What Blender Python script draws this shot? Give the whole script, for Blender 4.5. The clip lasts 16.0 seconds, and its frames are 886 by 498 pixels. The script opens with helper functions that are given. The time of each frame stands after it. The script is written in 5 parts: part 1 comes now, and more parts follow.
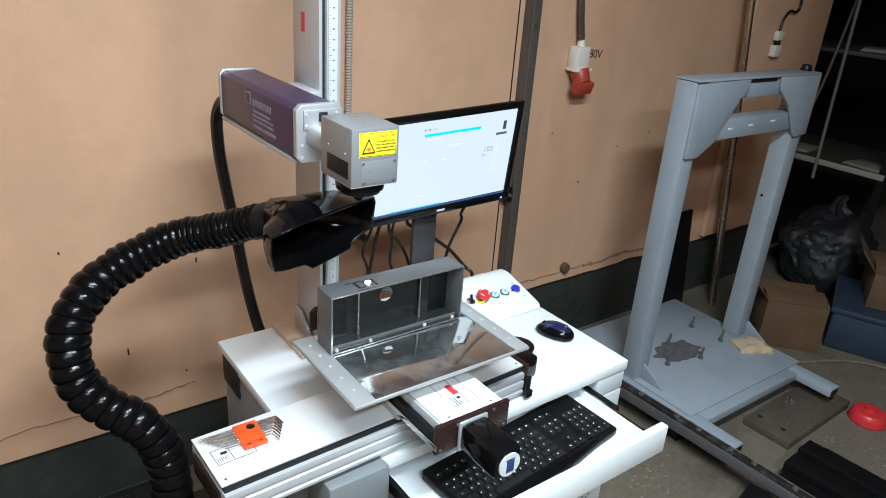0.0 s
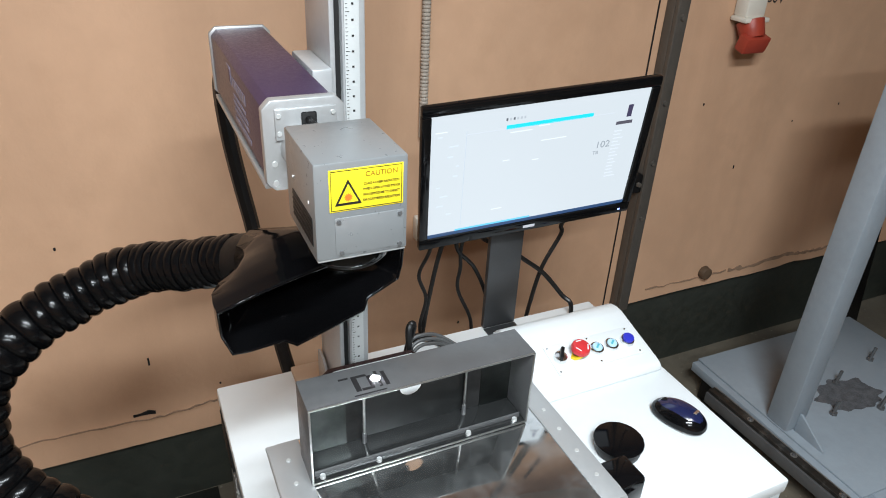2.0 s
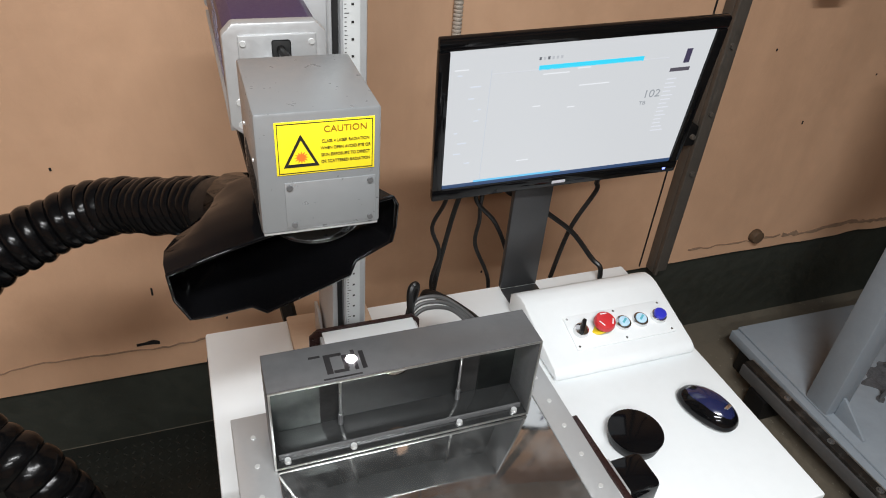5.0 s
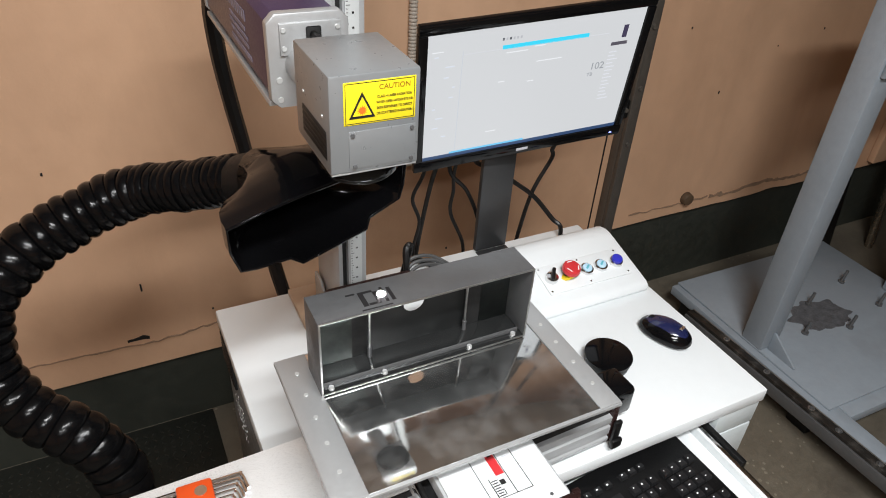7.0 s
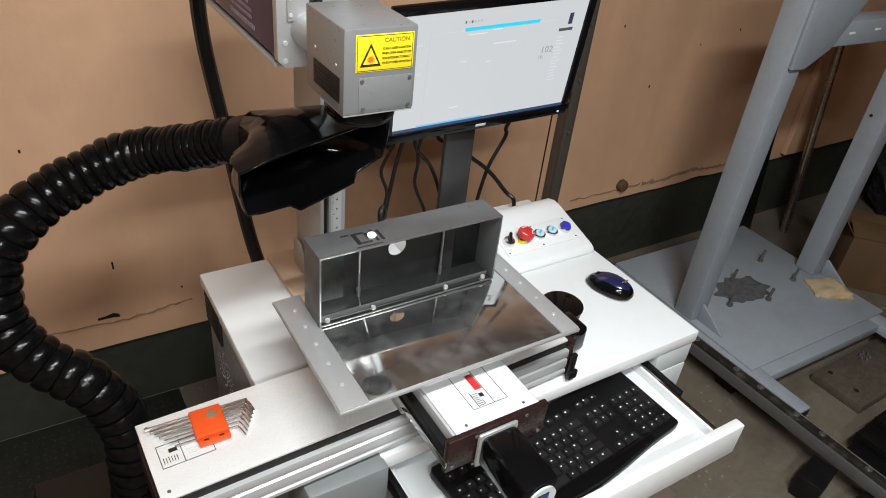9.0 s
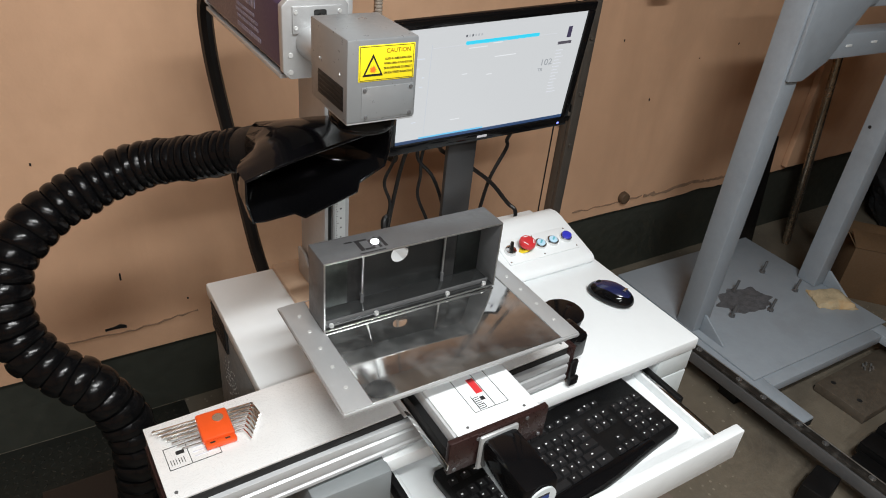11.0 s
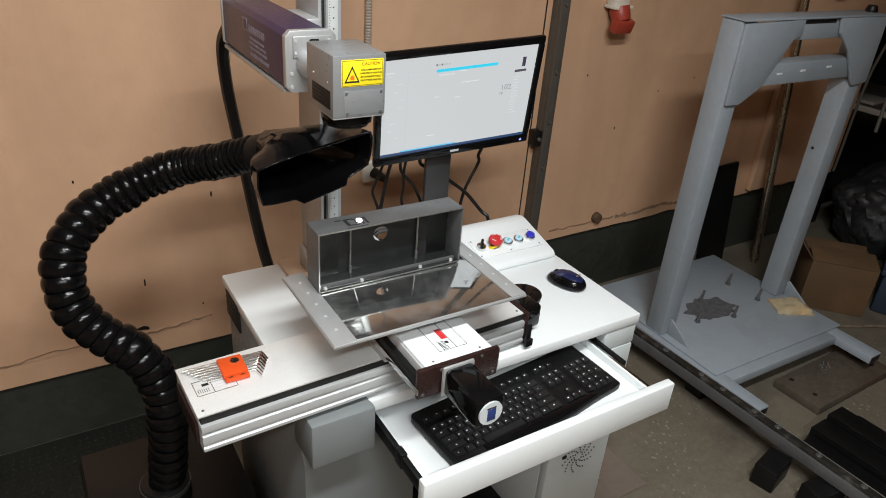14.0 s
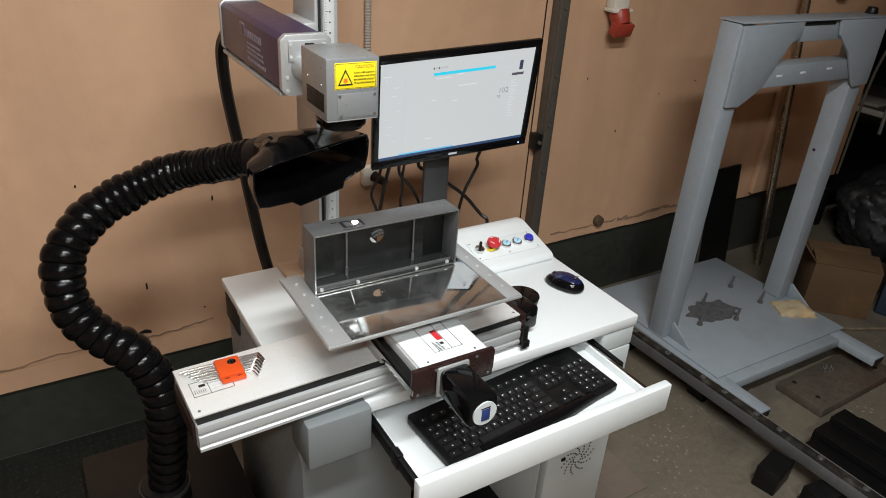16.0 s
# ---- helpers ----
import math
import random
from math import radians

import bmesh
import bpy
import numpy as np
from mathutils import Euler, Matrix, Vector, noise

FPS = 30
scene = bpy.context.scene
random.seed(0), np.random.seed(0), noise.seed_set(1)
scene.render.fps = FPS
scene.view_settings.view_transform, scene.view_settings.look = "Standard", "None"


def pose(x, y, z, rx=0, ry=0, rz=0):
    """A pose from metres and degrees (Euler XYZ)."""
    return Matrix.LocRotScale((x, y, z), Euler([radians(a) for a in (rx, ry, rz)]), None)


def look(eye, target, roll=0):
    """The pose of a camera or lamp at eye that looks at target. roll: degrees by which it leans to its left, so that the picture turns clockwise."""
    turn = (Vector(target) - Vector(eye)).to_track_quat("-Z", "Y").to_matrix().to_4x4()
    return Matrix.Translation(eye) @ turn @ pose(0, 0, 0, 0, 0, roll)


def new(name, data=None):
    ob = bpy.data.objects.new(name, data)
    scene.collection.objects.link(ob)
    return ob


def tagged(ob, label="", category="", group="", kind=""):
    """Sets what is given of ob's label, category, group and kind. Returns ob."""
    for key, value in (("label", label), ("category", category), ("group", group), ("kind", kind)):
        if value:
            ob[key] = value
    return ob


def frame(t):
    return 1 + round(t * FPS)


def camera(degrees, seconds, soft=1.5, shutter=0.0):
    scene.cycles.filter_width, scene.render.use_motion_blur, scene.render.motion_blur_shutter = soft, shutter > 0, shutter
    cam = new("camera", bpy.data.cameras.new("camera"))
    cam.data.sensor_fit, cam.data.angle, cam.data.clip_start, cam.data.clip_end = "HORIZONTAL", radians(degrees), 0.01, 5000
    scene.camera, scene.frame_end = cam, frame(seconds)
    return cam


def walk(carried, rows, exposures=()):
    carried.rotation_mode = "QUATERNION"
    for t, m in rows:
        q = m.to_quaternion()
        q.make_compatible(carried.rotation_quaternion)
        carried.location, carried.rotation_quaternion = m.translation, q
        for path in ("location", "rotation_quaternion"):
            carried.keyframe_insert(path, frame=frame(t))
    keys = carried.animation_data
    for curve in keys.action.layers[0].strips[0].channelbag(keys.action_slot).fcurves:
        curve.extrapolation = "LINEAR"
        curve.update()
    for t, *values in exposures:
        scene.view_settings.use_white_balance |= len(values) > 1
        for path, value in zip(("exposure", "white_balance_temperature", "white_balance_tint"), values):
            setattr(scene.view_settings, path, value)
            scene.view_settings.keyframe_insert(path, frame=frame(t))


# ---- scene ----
cam = camera(65.4, 16.0, 1.0)
PATH = [
    (0, (-0.815, -1.167, 1.567), (0.307, 0.29, 0.78), 4.2),
    (0.5, (-0.709, -1.046, 1.567), (0.348, 0.445, 0.756), 3.9),
    (1, (-0.63, -0.951, 1.545), (0.327, 0.574, 0.673), 2.7),
    (1.5, (-0.528, -0.858, 1.536), (0.324, 0.707, 0.627), 2.7),
    (2, (-0.429, -0.778, 1.533), (0.333, 0.796, 0.562), 2.9),
    (2.5, (-0.378, -0.735, 1.522), (0.334, 0.81, 0.47), 4.3),
    (3, (-0.346, -0.706, 1.512), (0.311, 0.833, 0.416), 5.1),
    (5.5, (-0.327, -0.672, 1.504), (0.282, 0.843, 0.349), 4.9),
    (6, (-0.348, -0.696, 1.506), (0.263, 0.814, 0.346), 4.5),
    (6.5, (-0.405, -0.733, 1.514), (0.284, 0.741, 0.35), 4.4),
    (7, (-0.468, -0.784, 1.524), (0.318, 0.664, 0.39), 4.0),
    (7.5, (-0.514, -0.824, 1.526), (0.356, 0.599, 0.422), 5.0),
    (8, (-0.562, -0.857, 1.523), (0.357, 0.542, 0.429), 5.9),
    (8.5, (-0.585, -0.878, 1.516), (0.367, 0.495, 0.416), 6.6),
    (11, (-0.604, -0.917, 1.516), (0.347, 0.489, 0.458), 6.0),
    (11.5, (-0.606, -0.935, 1.527), (0.369, 0.46, 0.478), 5.4),
    (12, (-0.629, -1.036, 1.533), (0.356, 0.4, 0.549), 4.9),
    (12.5, (-0.668, -1.127, 1.532), (0.308, 0.318, 0.554), 4.6),
    (13, (-0.694, -1.166, 1.536), (0.297, 0.276, 0.567), 4.9),
    (13.5, (-0.701, -1.182, 1.539), (0.289, 0.279, 0.598), 4.7),
    (14, (-0.7, -1.191, 1.539), (0.269, 0.289, 0.606), 4.5),
    (14.5, (-0.699, -1.2, 1.539), (0.253, 0.292, 0.608), 4.1),
    (15, (-0.696, -1.203, 1.54), (0.256, 0.294, 0.618), 3.9),
    (15.5, (-0.687, -1.207, 1.538), (0.267, 0.29, 0.615), 3.6),
    (16, (-0.687, -1.21, 1.538), (0.268, 0.286, 0.617), 4.0),
]
walk(cam, [(t, look(eye, target, roll)) for t, eye, target, roll in PATH], [
    (0, 1.04, 5650, 3), (1.0, 1.03, 5800, 4), (2.0, 0.95, 6000, 6), (2.5, 0.82, 6100, 8), (3.0, 0.72, 6250, 9), (5.5, 0.66, 6450, 11),
    (7.0, 0.66, 6500, 11), (8.5, 0.62, 6500, 10), (11.0, 0.60, 6500, 10), (16.0, 0.53, 6500, 8)])

# ---------------------------------------------------------------- light
FLOOR = -0.04
WALL_Y = 0.705
world = bpy.data.worlds.new("world")
scene.world = world
world.use_nodes = True
world.node_tree.nodes["Background"].inputs[0].default_value = (0.9, 0.95, 1.0, 1)
world.node_tree.nodes["Background"].inputs[1].default_value = 0.006


def overhead_lamp(x, y, z, length, width, watts, turn=0.0):
    data = bpy.data.lights.new("overhead_key_fill_light", "AREA")
    data.shape, data.size, data.size_y = "RECTANGLE", length, width
    data.energy, data.color = watts, (0.98, 1.0, 1.0)
    ob = new("overhead_key_fill_light", data)
    ob.matrix_world = pose(x, y, z, 0, 0, turn)
    return ob


overhead_lamp(-0.30, -1.20, 2.6, 1.25, 0.16, 44, 0)
# unseen fill lamp, added to lift the wall below the monitor
overhead_lamp(-1.05, -2.2, 2.6, 1.25, 0.16, 34, 0)


# ---------------------------------------------------------------- materials
def mat(name, color, rough=0.5, metal=0.0, vary=0.12, scale=6.0, grain=40.0, bump=0.0, bump_scale=200.0, stain=None, stain_amount=0.0, stain_scale=2.5, spread=0.0, stretch=(1, 1, 1), coat=0.0, spec=0.5):
    m = bpy.data.materials.new(name)
    m.use_nodes = True
    nt = m.node_tree
    n, l = nt.nodes, nt.links
    b = n["Principled BSDF"]
    b.inputs["Metallic"].default_value = metal
    b.inputs["Specular IOR Level"].default_value = spec
    b.inputs["Coat Weight"].default_value = coat
    tc = n.new("ShaderNodeTexCoord")
    mp = n.new("ShaderNodeMapping")
    mp.inputs["Scale"].default_value = stretch
    l.new(tc.outputs["Object"], mp.inputs[0])

    def noise_tex(s, detail=4, rgh=0.6):
        t = n.new("ShaderNodeTexNoise")
        t.inputs["Scale"].default_value, t.inputs["Detail"].default_value, t.inputs["Roughness"].default_value = s, detail, rgh
        l.new(mp.outputs[0], t.inputs["Vector"])
        return t

    big, fine = noise_tex(scale), noise_tex(grain, 3)
    mix = n.new("ShaderNodeMath")
    mix.operation = "MULTIPLY_ADD"
    mix.inputs[1].default_value = 0.6
    half = n.new("ShaderNodeMath")
    half.operation = "MULTIPLY"
    half.inputs[1].default_value = 0.4
    l.new(fine.outputs[0], half.inputs[0])
    l.new(big.outputs[0], mix.inputs[0])
    l.new(half.outputs[0], mix.inputs[2])
    rr = n.new("ShaderNodeMapRange")
    rr.inputs[1].default_value, rr.inputs[2].default_value = 0.3, 0.7
    rr.inputs[3].default_value, rr.inputs[4].default_value = 1 - vary, 1 + vary
    l.new(mix.outputs[0], rr.inputs[0])
    col = n.new("ShaderNodeMix")
    col.data_type, col.blend_type = "RGBA", "MULTIPLY"
    col.inputs[0].default_value = 1.0
    col.inputs[6].default_value = (*color, 1)
    l.new(rr.outputs[0], col.inputs[7])
    out = col.outputs[2]
    if spread:
        oi = n.new("ShaderNodeObjectInfo")
        r2 = n.new("ShaderNodeMapRange")
        r2.inputs[3].default_value, r2.inputs[4].default_value = 1 - spread, 1 + spread
        l.new(oi.outputs["Random"], r2.inputs[0])
        c2 = n.new("ShaderNodeMix")
        c2.data_type, c2.blend_type = "RGBA", "MULTIPLY"
        c2.inputs[0].default_value = 1.0
        l.new(out, c2.inputs[6])
        l.new(r2.outputs[0], c2.inputs[7])
        out = c2.outputs[2]
    if stain:
        st = noise_tex(stain_scale, 8, 0.65)
        ramp = n.new("ShaderNodeMapRange")
        ramp.inputs[1].default_value, ramp.inputs[2].default_value = 0.52, 0.72
        ramp.inputs[3].default_value, ramp.inputs[4].default_value = 0, stain_amount
        l.new(st.outputs[0], ramp.inputs[0])
        c3 = n.new("ShaderNodeMix")
        c3.data_type = "RGBA"
        l.new(ramp.outputs[0], c3.inputs[0])
        l.new(out, c3.inputs[6])
        c3.inputs[7].default_value = (*stain, 1)
        out = c3.outputs[2]
    l.new(out, b.inputs["Base Color"])
    rm = n.new("ShaderNodeMapRange")
    rm.inputs[1].default_value, rm.inputs[2].default_value = 0.3, 0.7
    rm.inputs[3].default_value, rm.inputs[4].default_value = max(0.02, rough * 0.8), min(1, rough * 1.2)
    l.new(fine.outputs[0], rm.inputs[0])
    l.new(rm.outputs[0], b.inputs["Roughness"])
    if bump:
        bt = noise_tex(bump_scale, 4)
        bp = n.new("ShaderNodeBump")
        bp.inputs["Strength"].default_value, bp.inputs["Distance"].default_value = bump, 0.002
        l.new(bt.outputs[0], bp.inputs["Height"])
        l.new(bp.outputs[0], b.inputs["Normal"])
    return m


def glow(name, color, strength):
    m = bpy.data.materials.new(name)
    m.use_nodes = True
    b = m.node_tree.nodes["Principled BSDF"]
    b.inputs["Base Color"].default_value = (0.02, 0.02, 0.02, 1)
    b.inputs["Roughness"].default_value = 0.35
    b.inputs["Emission Color"].default_value = (*color, 1)
    b.inputs["Emission Strength"].default_value = strength
    return m


def plaster():
    """Old salmon-pink wall paint: blotches, faint drips, small dark specks and a fine roller texture."""
    m = mat("salmon_wall_paint", (0.58, 0.358, 0.224), 0.6, 0, 0.07, 1.6, 18, 0.25, 90, (0.40, 0.23, 0.13), 0.5, 1.3)
    nt = m.node_tree
    n, l = nt.nodes, nt.links
    b = n["Principled BSDF"]
    src = b.inputs["Base Color"].links[0].from_socket
    tc = n.new("ShaderNodeTexCoord")
    v = n.new("ShaderNodeTexVoronoi")
    v.inputs["Scale"].default_value = 4.2
    mp = n.new("ShaderNodeMapping")
    mp.inputs["Scale"].default_value = (1, 1, 0.7)
    l.new(tc.outputs["Object"], mp.inputs[0])
    l.new(mp.outputs[0], v.inputs["Vector"])
    lt = n.new("ShaderNodeMapRange")
    lt.inputs[1].default_value, lt.inputs[2].default_value = 0.012, 0.028
    lt.inputs[3].default_value, lt.inputs[4].default_value = 0.55, 0.0
    l.new(v.outputs["Distance"], lt.inputs[0])
    c = n.new("ShaderNodeMix")
    c.data_type = "RGBA"
    l.new(lt.outputs[0], c.inputs[0])
    l.new(src, c.inputs[6])
    c.inputs[7].default_value = (0.22, 0.13, 0.08, 1)
    # tall cloudy patches of dirt and old damp
    mp2 = n.new("ShaderNodeMapping")
    mp2.inputs["Scale"].default_value = (2.6, 2.6, 0.9)
    l.new(tc.outputs["Object"], mp2.inputs[0])
    t = n.new("ShaderNodeTexNoise")
    t.inputs["Scale"].default_value, t.inputs["Detail"].default_value, t.inputs["Roughness"].default_value, t.inputs["Distortion"].default_value = 1.3, 6, 0.6, 0.6
    l.new(mp2.outputs[0], t.inputs["Vector"])
    k = n.new("ShaderNodeMapRange")
    k.inputs[1].default_value, k.inputs[2].default_value, k.inputs[3].default_value, k.inputs[4].default_value = 0.42, 0.66, 0.0, 0.42
    l.new(t.outputs[0], k.inputs[0])
    c2 = n.new("ShaderNodeMix")
    c2.data_type = "RGBA"
    l.new(k.outputs[0], c2.inputs[0])
    l.new(c.outputs[2], c2.inputs[6])
    c2.inputs[7].default_value = (0.43, 0.265, 0.165, 1)
    l.new(c2.outputs[2], b.inputs["Base Color"])
    return m


def dusty(m):
    """Pale grit and crumbs scattered over a floor in drifts."""
    n, l = m.node_tree.nodes, m.node_tree.links
    b = n["Principled BSDF"]
    src = b.inputs["Base Color"].links[0].from_socket
    tc = n.new("ShaderNodeTexCoord")
    v = n.new("ShaderNodeTexVoronoi")
    v.inputs["Scale"].default_value = 42
    t = n.new("ShaderNodeTexNoise")
    t.inputs["Scale"].default_value, t.inputs["Detail"].default_value = 3.2, 5
    l.new(tc.outputs["Object"], v.inputs["Vector"])
    l.new(tc.outputs["Object"], t.inputs["Vector"])
    size = n.new("ShaderNodeMapRange")
    size.inputs[1].default_value, size.inputs[2].default_value, size.inputs[3].default_value, size.inputs[4].default_value = 0.45, 0.7, 0.04, 0.26
    l.new(t.outputs[0], size.inputs[0])
    less = n.new("ShaderNodeMath")
    less.operation = "LESS_THAN"
    l.new(v.outputs["Distance"], less.inputs[0])
    l.new(size.outputs[0], less.inputs[1])
    part_way = n.new("ShaderNodeMath")
    part_way.operation = "MULTIPLY"
    part_way.inputs[1].default_value = 0.38
    l.new(less.outputs[0], part_way.inputs[0])
    c = n.new("ShaderNodeMix")
    c.data_type = "RGBA"
    l.new(part_way.outputs[0], c.inputs[0])
    l.new(src, c.inputs[6])
    c.inputs[7].default_value = (0.34, 0.30, 0.23, 1)
    l.new(c.outputs[2], b.inputs["Base Color"])


M_WALL = plaster()
M_BAND = mat("dark_green_dado_paint", (0.030, 0.033, 0.026), 0.55, 0, 0.25, 3, 30, 0.3, 60, (0.02, 0.02, 0.018), 0.6, 2.0)
M_CHIP = mat("bare_plaster", (0.26, 0.17, 0.11), 0.9, 0, 0.3, 20, 120, 0.6, 150)
# near-black for gaps and chips, and for the store walls' missing light
M_DARK = mat("dark_gap_and_unlit_wall", (0.005, 0.0045, 0.004), 0.9, 0, 0.2)
M_FLOOR = mat("worn_concrete", (0.138, 0.118, 0.088), 0.62, 0, 0.22, 2.2, 60, 0.5, 120, (0.06, 0.05, 0.04), 0.75, 2.4)
dusty(M_FLOOR)
M_CEIL = mat("ceiling_paint", (0.62, 0.58, 0.52), 0.8, 0, 0.05)
M_WHITE = mat("white_powder_coat", (0.725, 0.755, 0.765), 0.42, 0, 0.025, 3, 60, 0.12, 700)
M_GREYW = mat("light_grey_powder_coat", (0.545, 0.59, 0.60), 0.45, 0, 0.04, 3, 60, 0.12, 600, (0.4, 0.42, 0.42), 0.25, 9)
M_GFRAME = mat("grey_primer_paint", (0.275, 0.315, 0.355), 0.42, 0, 0.08, 4, 50, 0.25, 90, (0.2, 0.21, 0.22), 0.35, 5)
M_ALU = mat("brushed_aluminium", (0.50, 0.515, 0.525), 0.36, 0.35, 0.06, 8, 300, 0.08, 400, stretch=(1, 12, 12))
M_ALUSAT = mat("satin_aluminium", (0.45, 0.46, 0.465), 0.38, 0.5, 0.05, 10, 200, 0.06, 500)
M_COVER = mat("silver_anodised_cover", (0.74, 0.745, 0.74), 0.30, 0.28, 0.05, 10, 260, 0.05, 400, stretch=(1, 14, 1))
M_MIRROR = mat("polished_steel", (0.74, 0.755, 0.75), 0.09, 1.0, 0.10, 6, 60, 0.02, 40, (0.64, 0.66, 0.67), 0.3, 14)
M_STEEL = mat("dark_oiled_steel", (0.125, 0.127, 0.13), 0.36, 0.35, 0.15, 6, 80, 0.1, 150, (0.08, 0.08, 0.083), 0.5, 10)
# near-black puts the shade inside the open box into the steel's colour
M_STEELIN = mat("shaded_steel_inside", (0.012, 0.013, 0.013), 0.42, 0.1, 0.25, 7, 60, 0.05, 100, (0.03, 0.032, 0.032), 0.5, 14)
M_STEELMIR = mat("bare_bright_steel", (0.050, 0.055, 0.053), 0.34, 0.5, 0.25, 9, 60, 0.05, 100, (0.09, 0.09, 0.086), 0.5, 14)
M_STEELFLR = mat("polished_dark_steel", (0.17, 0.175, 0.175), 0.12, 0.9, 0.2, 9, 60, 0.02, 60)
M_EDGE = mat("bright_cut_edge", (0.40, 0.40, 0.39), 0.34, 0.9, 0.1, 40, 200)
M_BLACK = mat("black_plastic", (0.0042, 0.0042, 0.0045), 0.42, 0, 0.2, 20, 200, 0.1, 500, spec=0.32)
M_GLOSSBLK = mat("glossy_black_plastic", (0.0035, 0.0035, 0.004), 0.09, 0, 0.15, 10, 100, 0.03, 60, spec=0.24)
M_HOSE = mat("black_vinyl_hose", (0.003, 0.003, 0.0033), 0.19, 0, 0.25, 20, 140, 0.35, 45, spec=0.18)
M_RUBBER = mat("black_rubber_cable", (0.006, 0.0055, 0.0055), 0.42, 0, 0.2, 30, 200, spec=0.35)
M_PURPLE = mat("dark_purple_anodised", (0.060, 0.038, 0.088), 0.36, 0.35, 0.10, 6, 250, 0.06, 500)
M_HEAD = mat("silver_grey_paint", (0.27, 0.285, 0.295), 0.33, 0.4, 0.03, 10, 120, 0.0, 900)
M_BROWN = mat("dark_brown_anodised", (0.030, 0.014, 0.013), 0.3, 0.3, 0.15, 20, 200)
M_YELLOW = mat("yellow_label", (0.85, 0.68, 0.02), 0.35, 0, 0.02)
M_INK = mat("black_ink", (0.012, 0.012, 0.012), 0.5, 0, 0.1)
M_REDINK = mat("orange_red_ink", (0.80, 0.16, 0.02), 0.45, 0, 0.1)
M_PALEINK = mat("pale_print", (0.55, 0.55, 0.60), 0.5, 0, 0.1)
M_DIMINK = mat("worn_grey_print", (0.21, 0.19, 0.25), 0.5, 0, 0.35, 60, 300)
M_RED = mat("red_plastic", (0.55, 0.03, 0.035), 0.35, 0, 0.06)
M_ORANGE = mat("orange_plastic", (0.62, 0.07, 0.010), 0.38, 0, 0.05)
M_CHROME = mat("chrome", (0.75, 0.75, 0.75), 0.14, 1.0, 0.05)
M_ZINC = mat("zinc_screw", (0.62, 0.63, 0.62), 0.35, 0.45, 0.05)
# the cabinet's pale coat, darkened to carry the shade under the axis
M_SHADECOAT = mat("shaded_powder_coat", (0.165, 0.18, 0.185), 0.45, 0, 0.05, 3, 60, 0.12, 600, (0.18, 0.20, 0.20), 0.3, 9)
M_STAND = mat("dark_brushed_steel", (0.055, 0.056, 0.058), 0.38, 0.5, 0.15, 6, 200, 0.05, 300)
M_BLUE = mat("blue_button_plastic", (0.03, 0.035, 0.45), 0.3, 0, 0.05)
M_CLEAR = mat("pale_blue_lens", (0.45, 0.66, 0.80), 0.2, 0, 0.05)
M_NAVY = mat("navy_gloss_plastic", (0.012, 0.016, 0.060), 0.2, 0, 0.1, coat=0.5)
M_POST = mat("dull_grey_steel_paint", (0.105, 0.092, 0.078), 0.5, 0.25, 0.2, 8, 80, 0.3, 90, (0.05, 0.045, 0.04), 0.5, 6)
M_RUST = mat("rusty_steel_plate", (0.100, 0.082, 0.062), 0.6, 0.25, 0.3, 7, 60, 0.5, 80, (0.07, 0.04, 0.02), 0.7, 5)
M_RAIL = mat("scuffed_dark_steel", (0.045, 0.041, 0.037), 0.40, 0.6, 0.3, 12, 90, 0.4, 100, (0.3, 0.29, 0.27), 0.5, 16)
M_WORNEDGE = mat("scraped_bright_steel", (0.33, 0.32, 0.30), 0.35, 0.7, 0.4, 25, 160, 0.3, 120, (0.06, 0.055, 0.05), 0.9, 22)
M_CARD = mat("brown_cardboard", (0.100, 0.058, 0.027), 0.8, 0, 0.12, 5, 120, 0.2, 200, (0.2, 0.11, 0.05), 0.4, 5)
M_BAG = mat("black_bin_bag", (0.010, 0.0105, 0.012), 0.58, 0, 0.2, 9, 60, 0.5, 25)
M_TREAD = mat("dark_tread_plate", (0.017, 0.018, 0.014), 0.55, 0.2, 0.3, 9, 90, 0.3, 90)
M_SPONGE = mat("yellowed_sponge", (0.44, 0.36, 0.23), 0.9, 0, 0.2, 14, 100, 0.7, 120, (0.42, 0.22, 0.06), 0.8, 9)
M_CREAM = mat("cream_plastic", (0.66, 0.62, 0.54), 0.45, 0, 0.05)
M_SOCKRED = mat("brick_red_plastic", (0.33, 0.045, 0.025), 0.4, 0, 0.1)
M_CONDUIT = mat("grey_corrugated_conduit", (0.36, 0.31, 0.26), 0.55, 0, 0.1)
M_WOODPAD = mat("tan_mounting_board", (0.52, 0.38, 0.27), 0.6, 0, 0.1, 8, 90, stretch=(1, 6, 1))
M_BLUECRATE = mat("dusty_blue_plastic", (0.020, 0.032, 0.055), 0.6, 0, 0.2)
M_RULER = mat("ruler_white", (0.66, 0.69, 0.69), 0.4, 0.2, 0.04)
M_SLOTDARK = mat("slot_black", (0.006, 0.006, 0.006), 0.7, 0, 0.1)


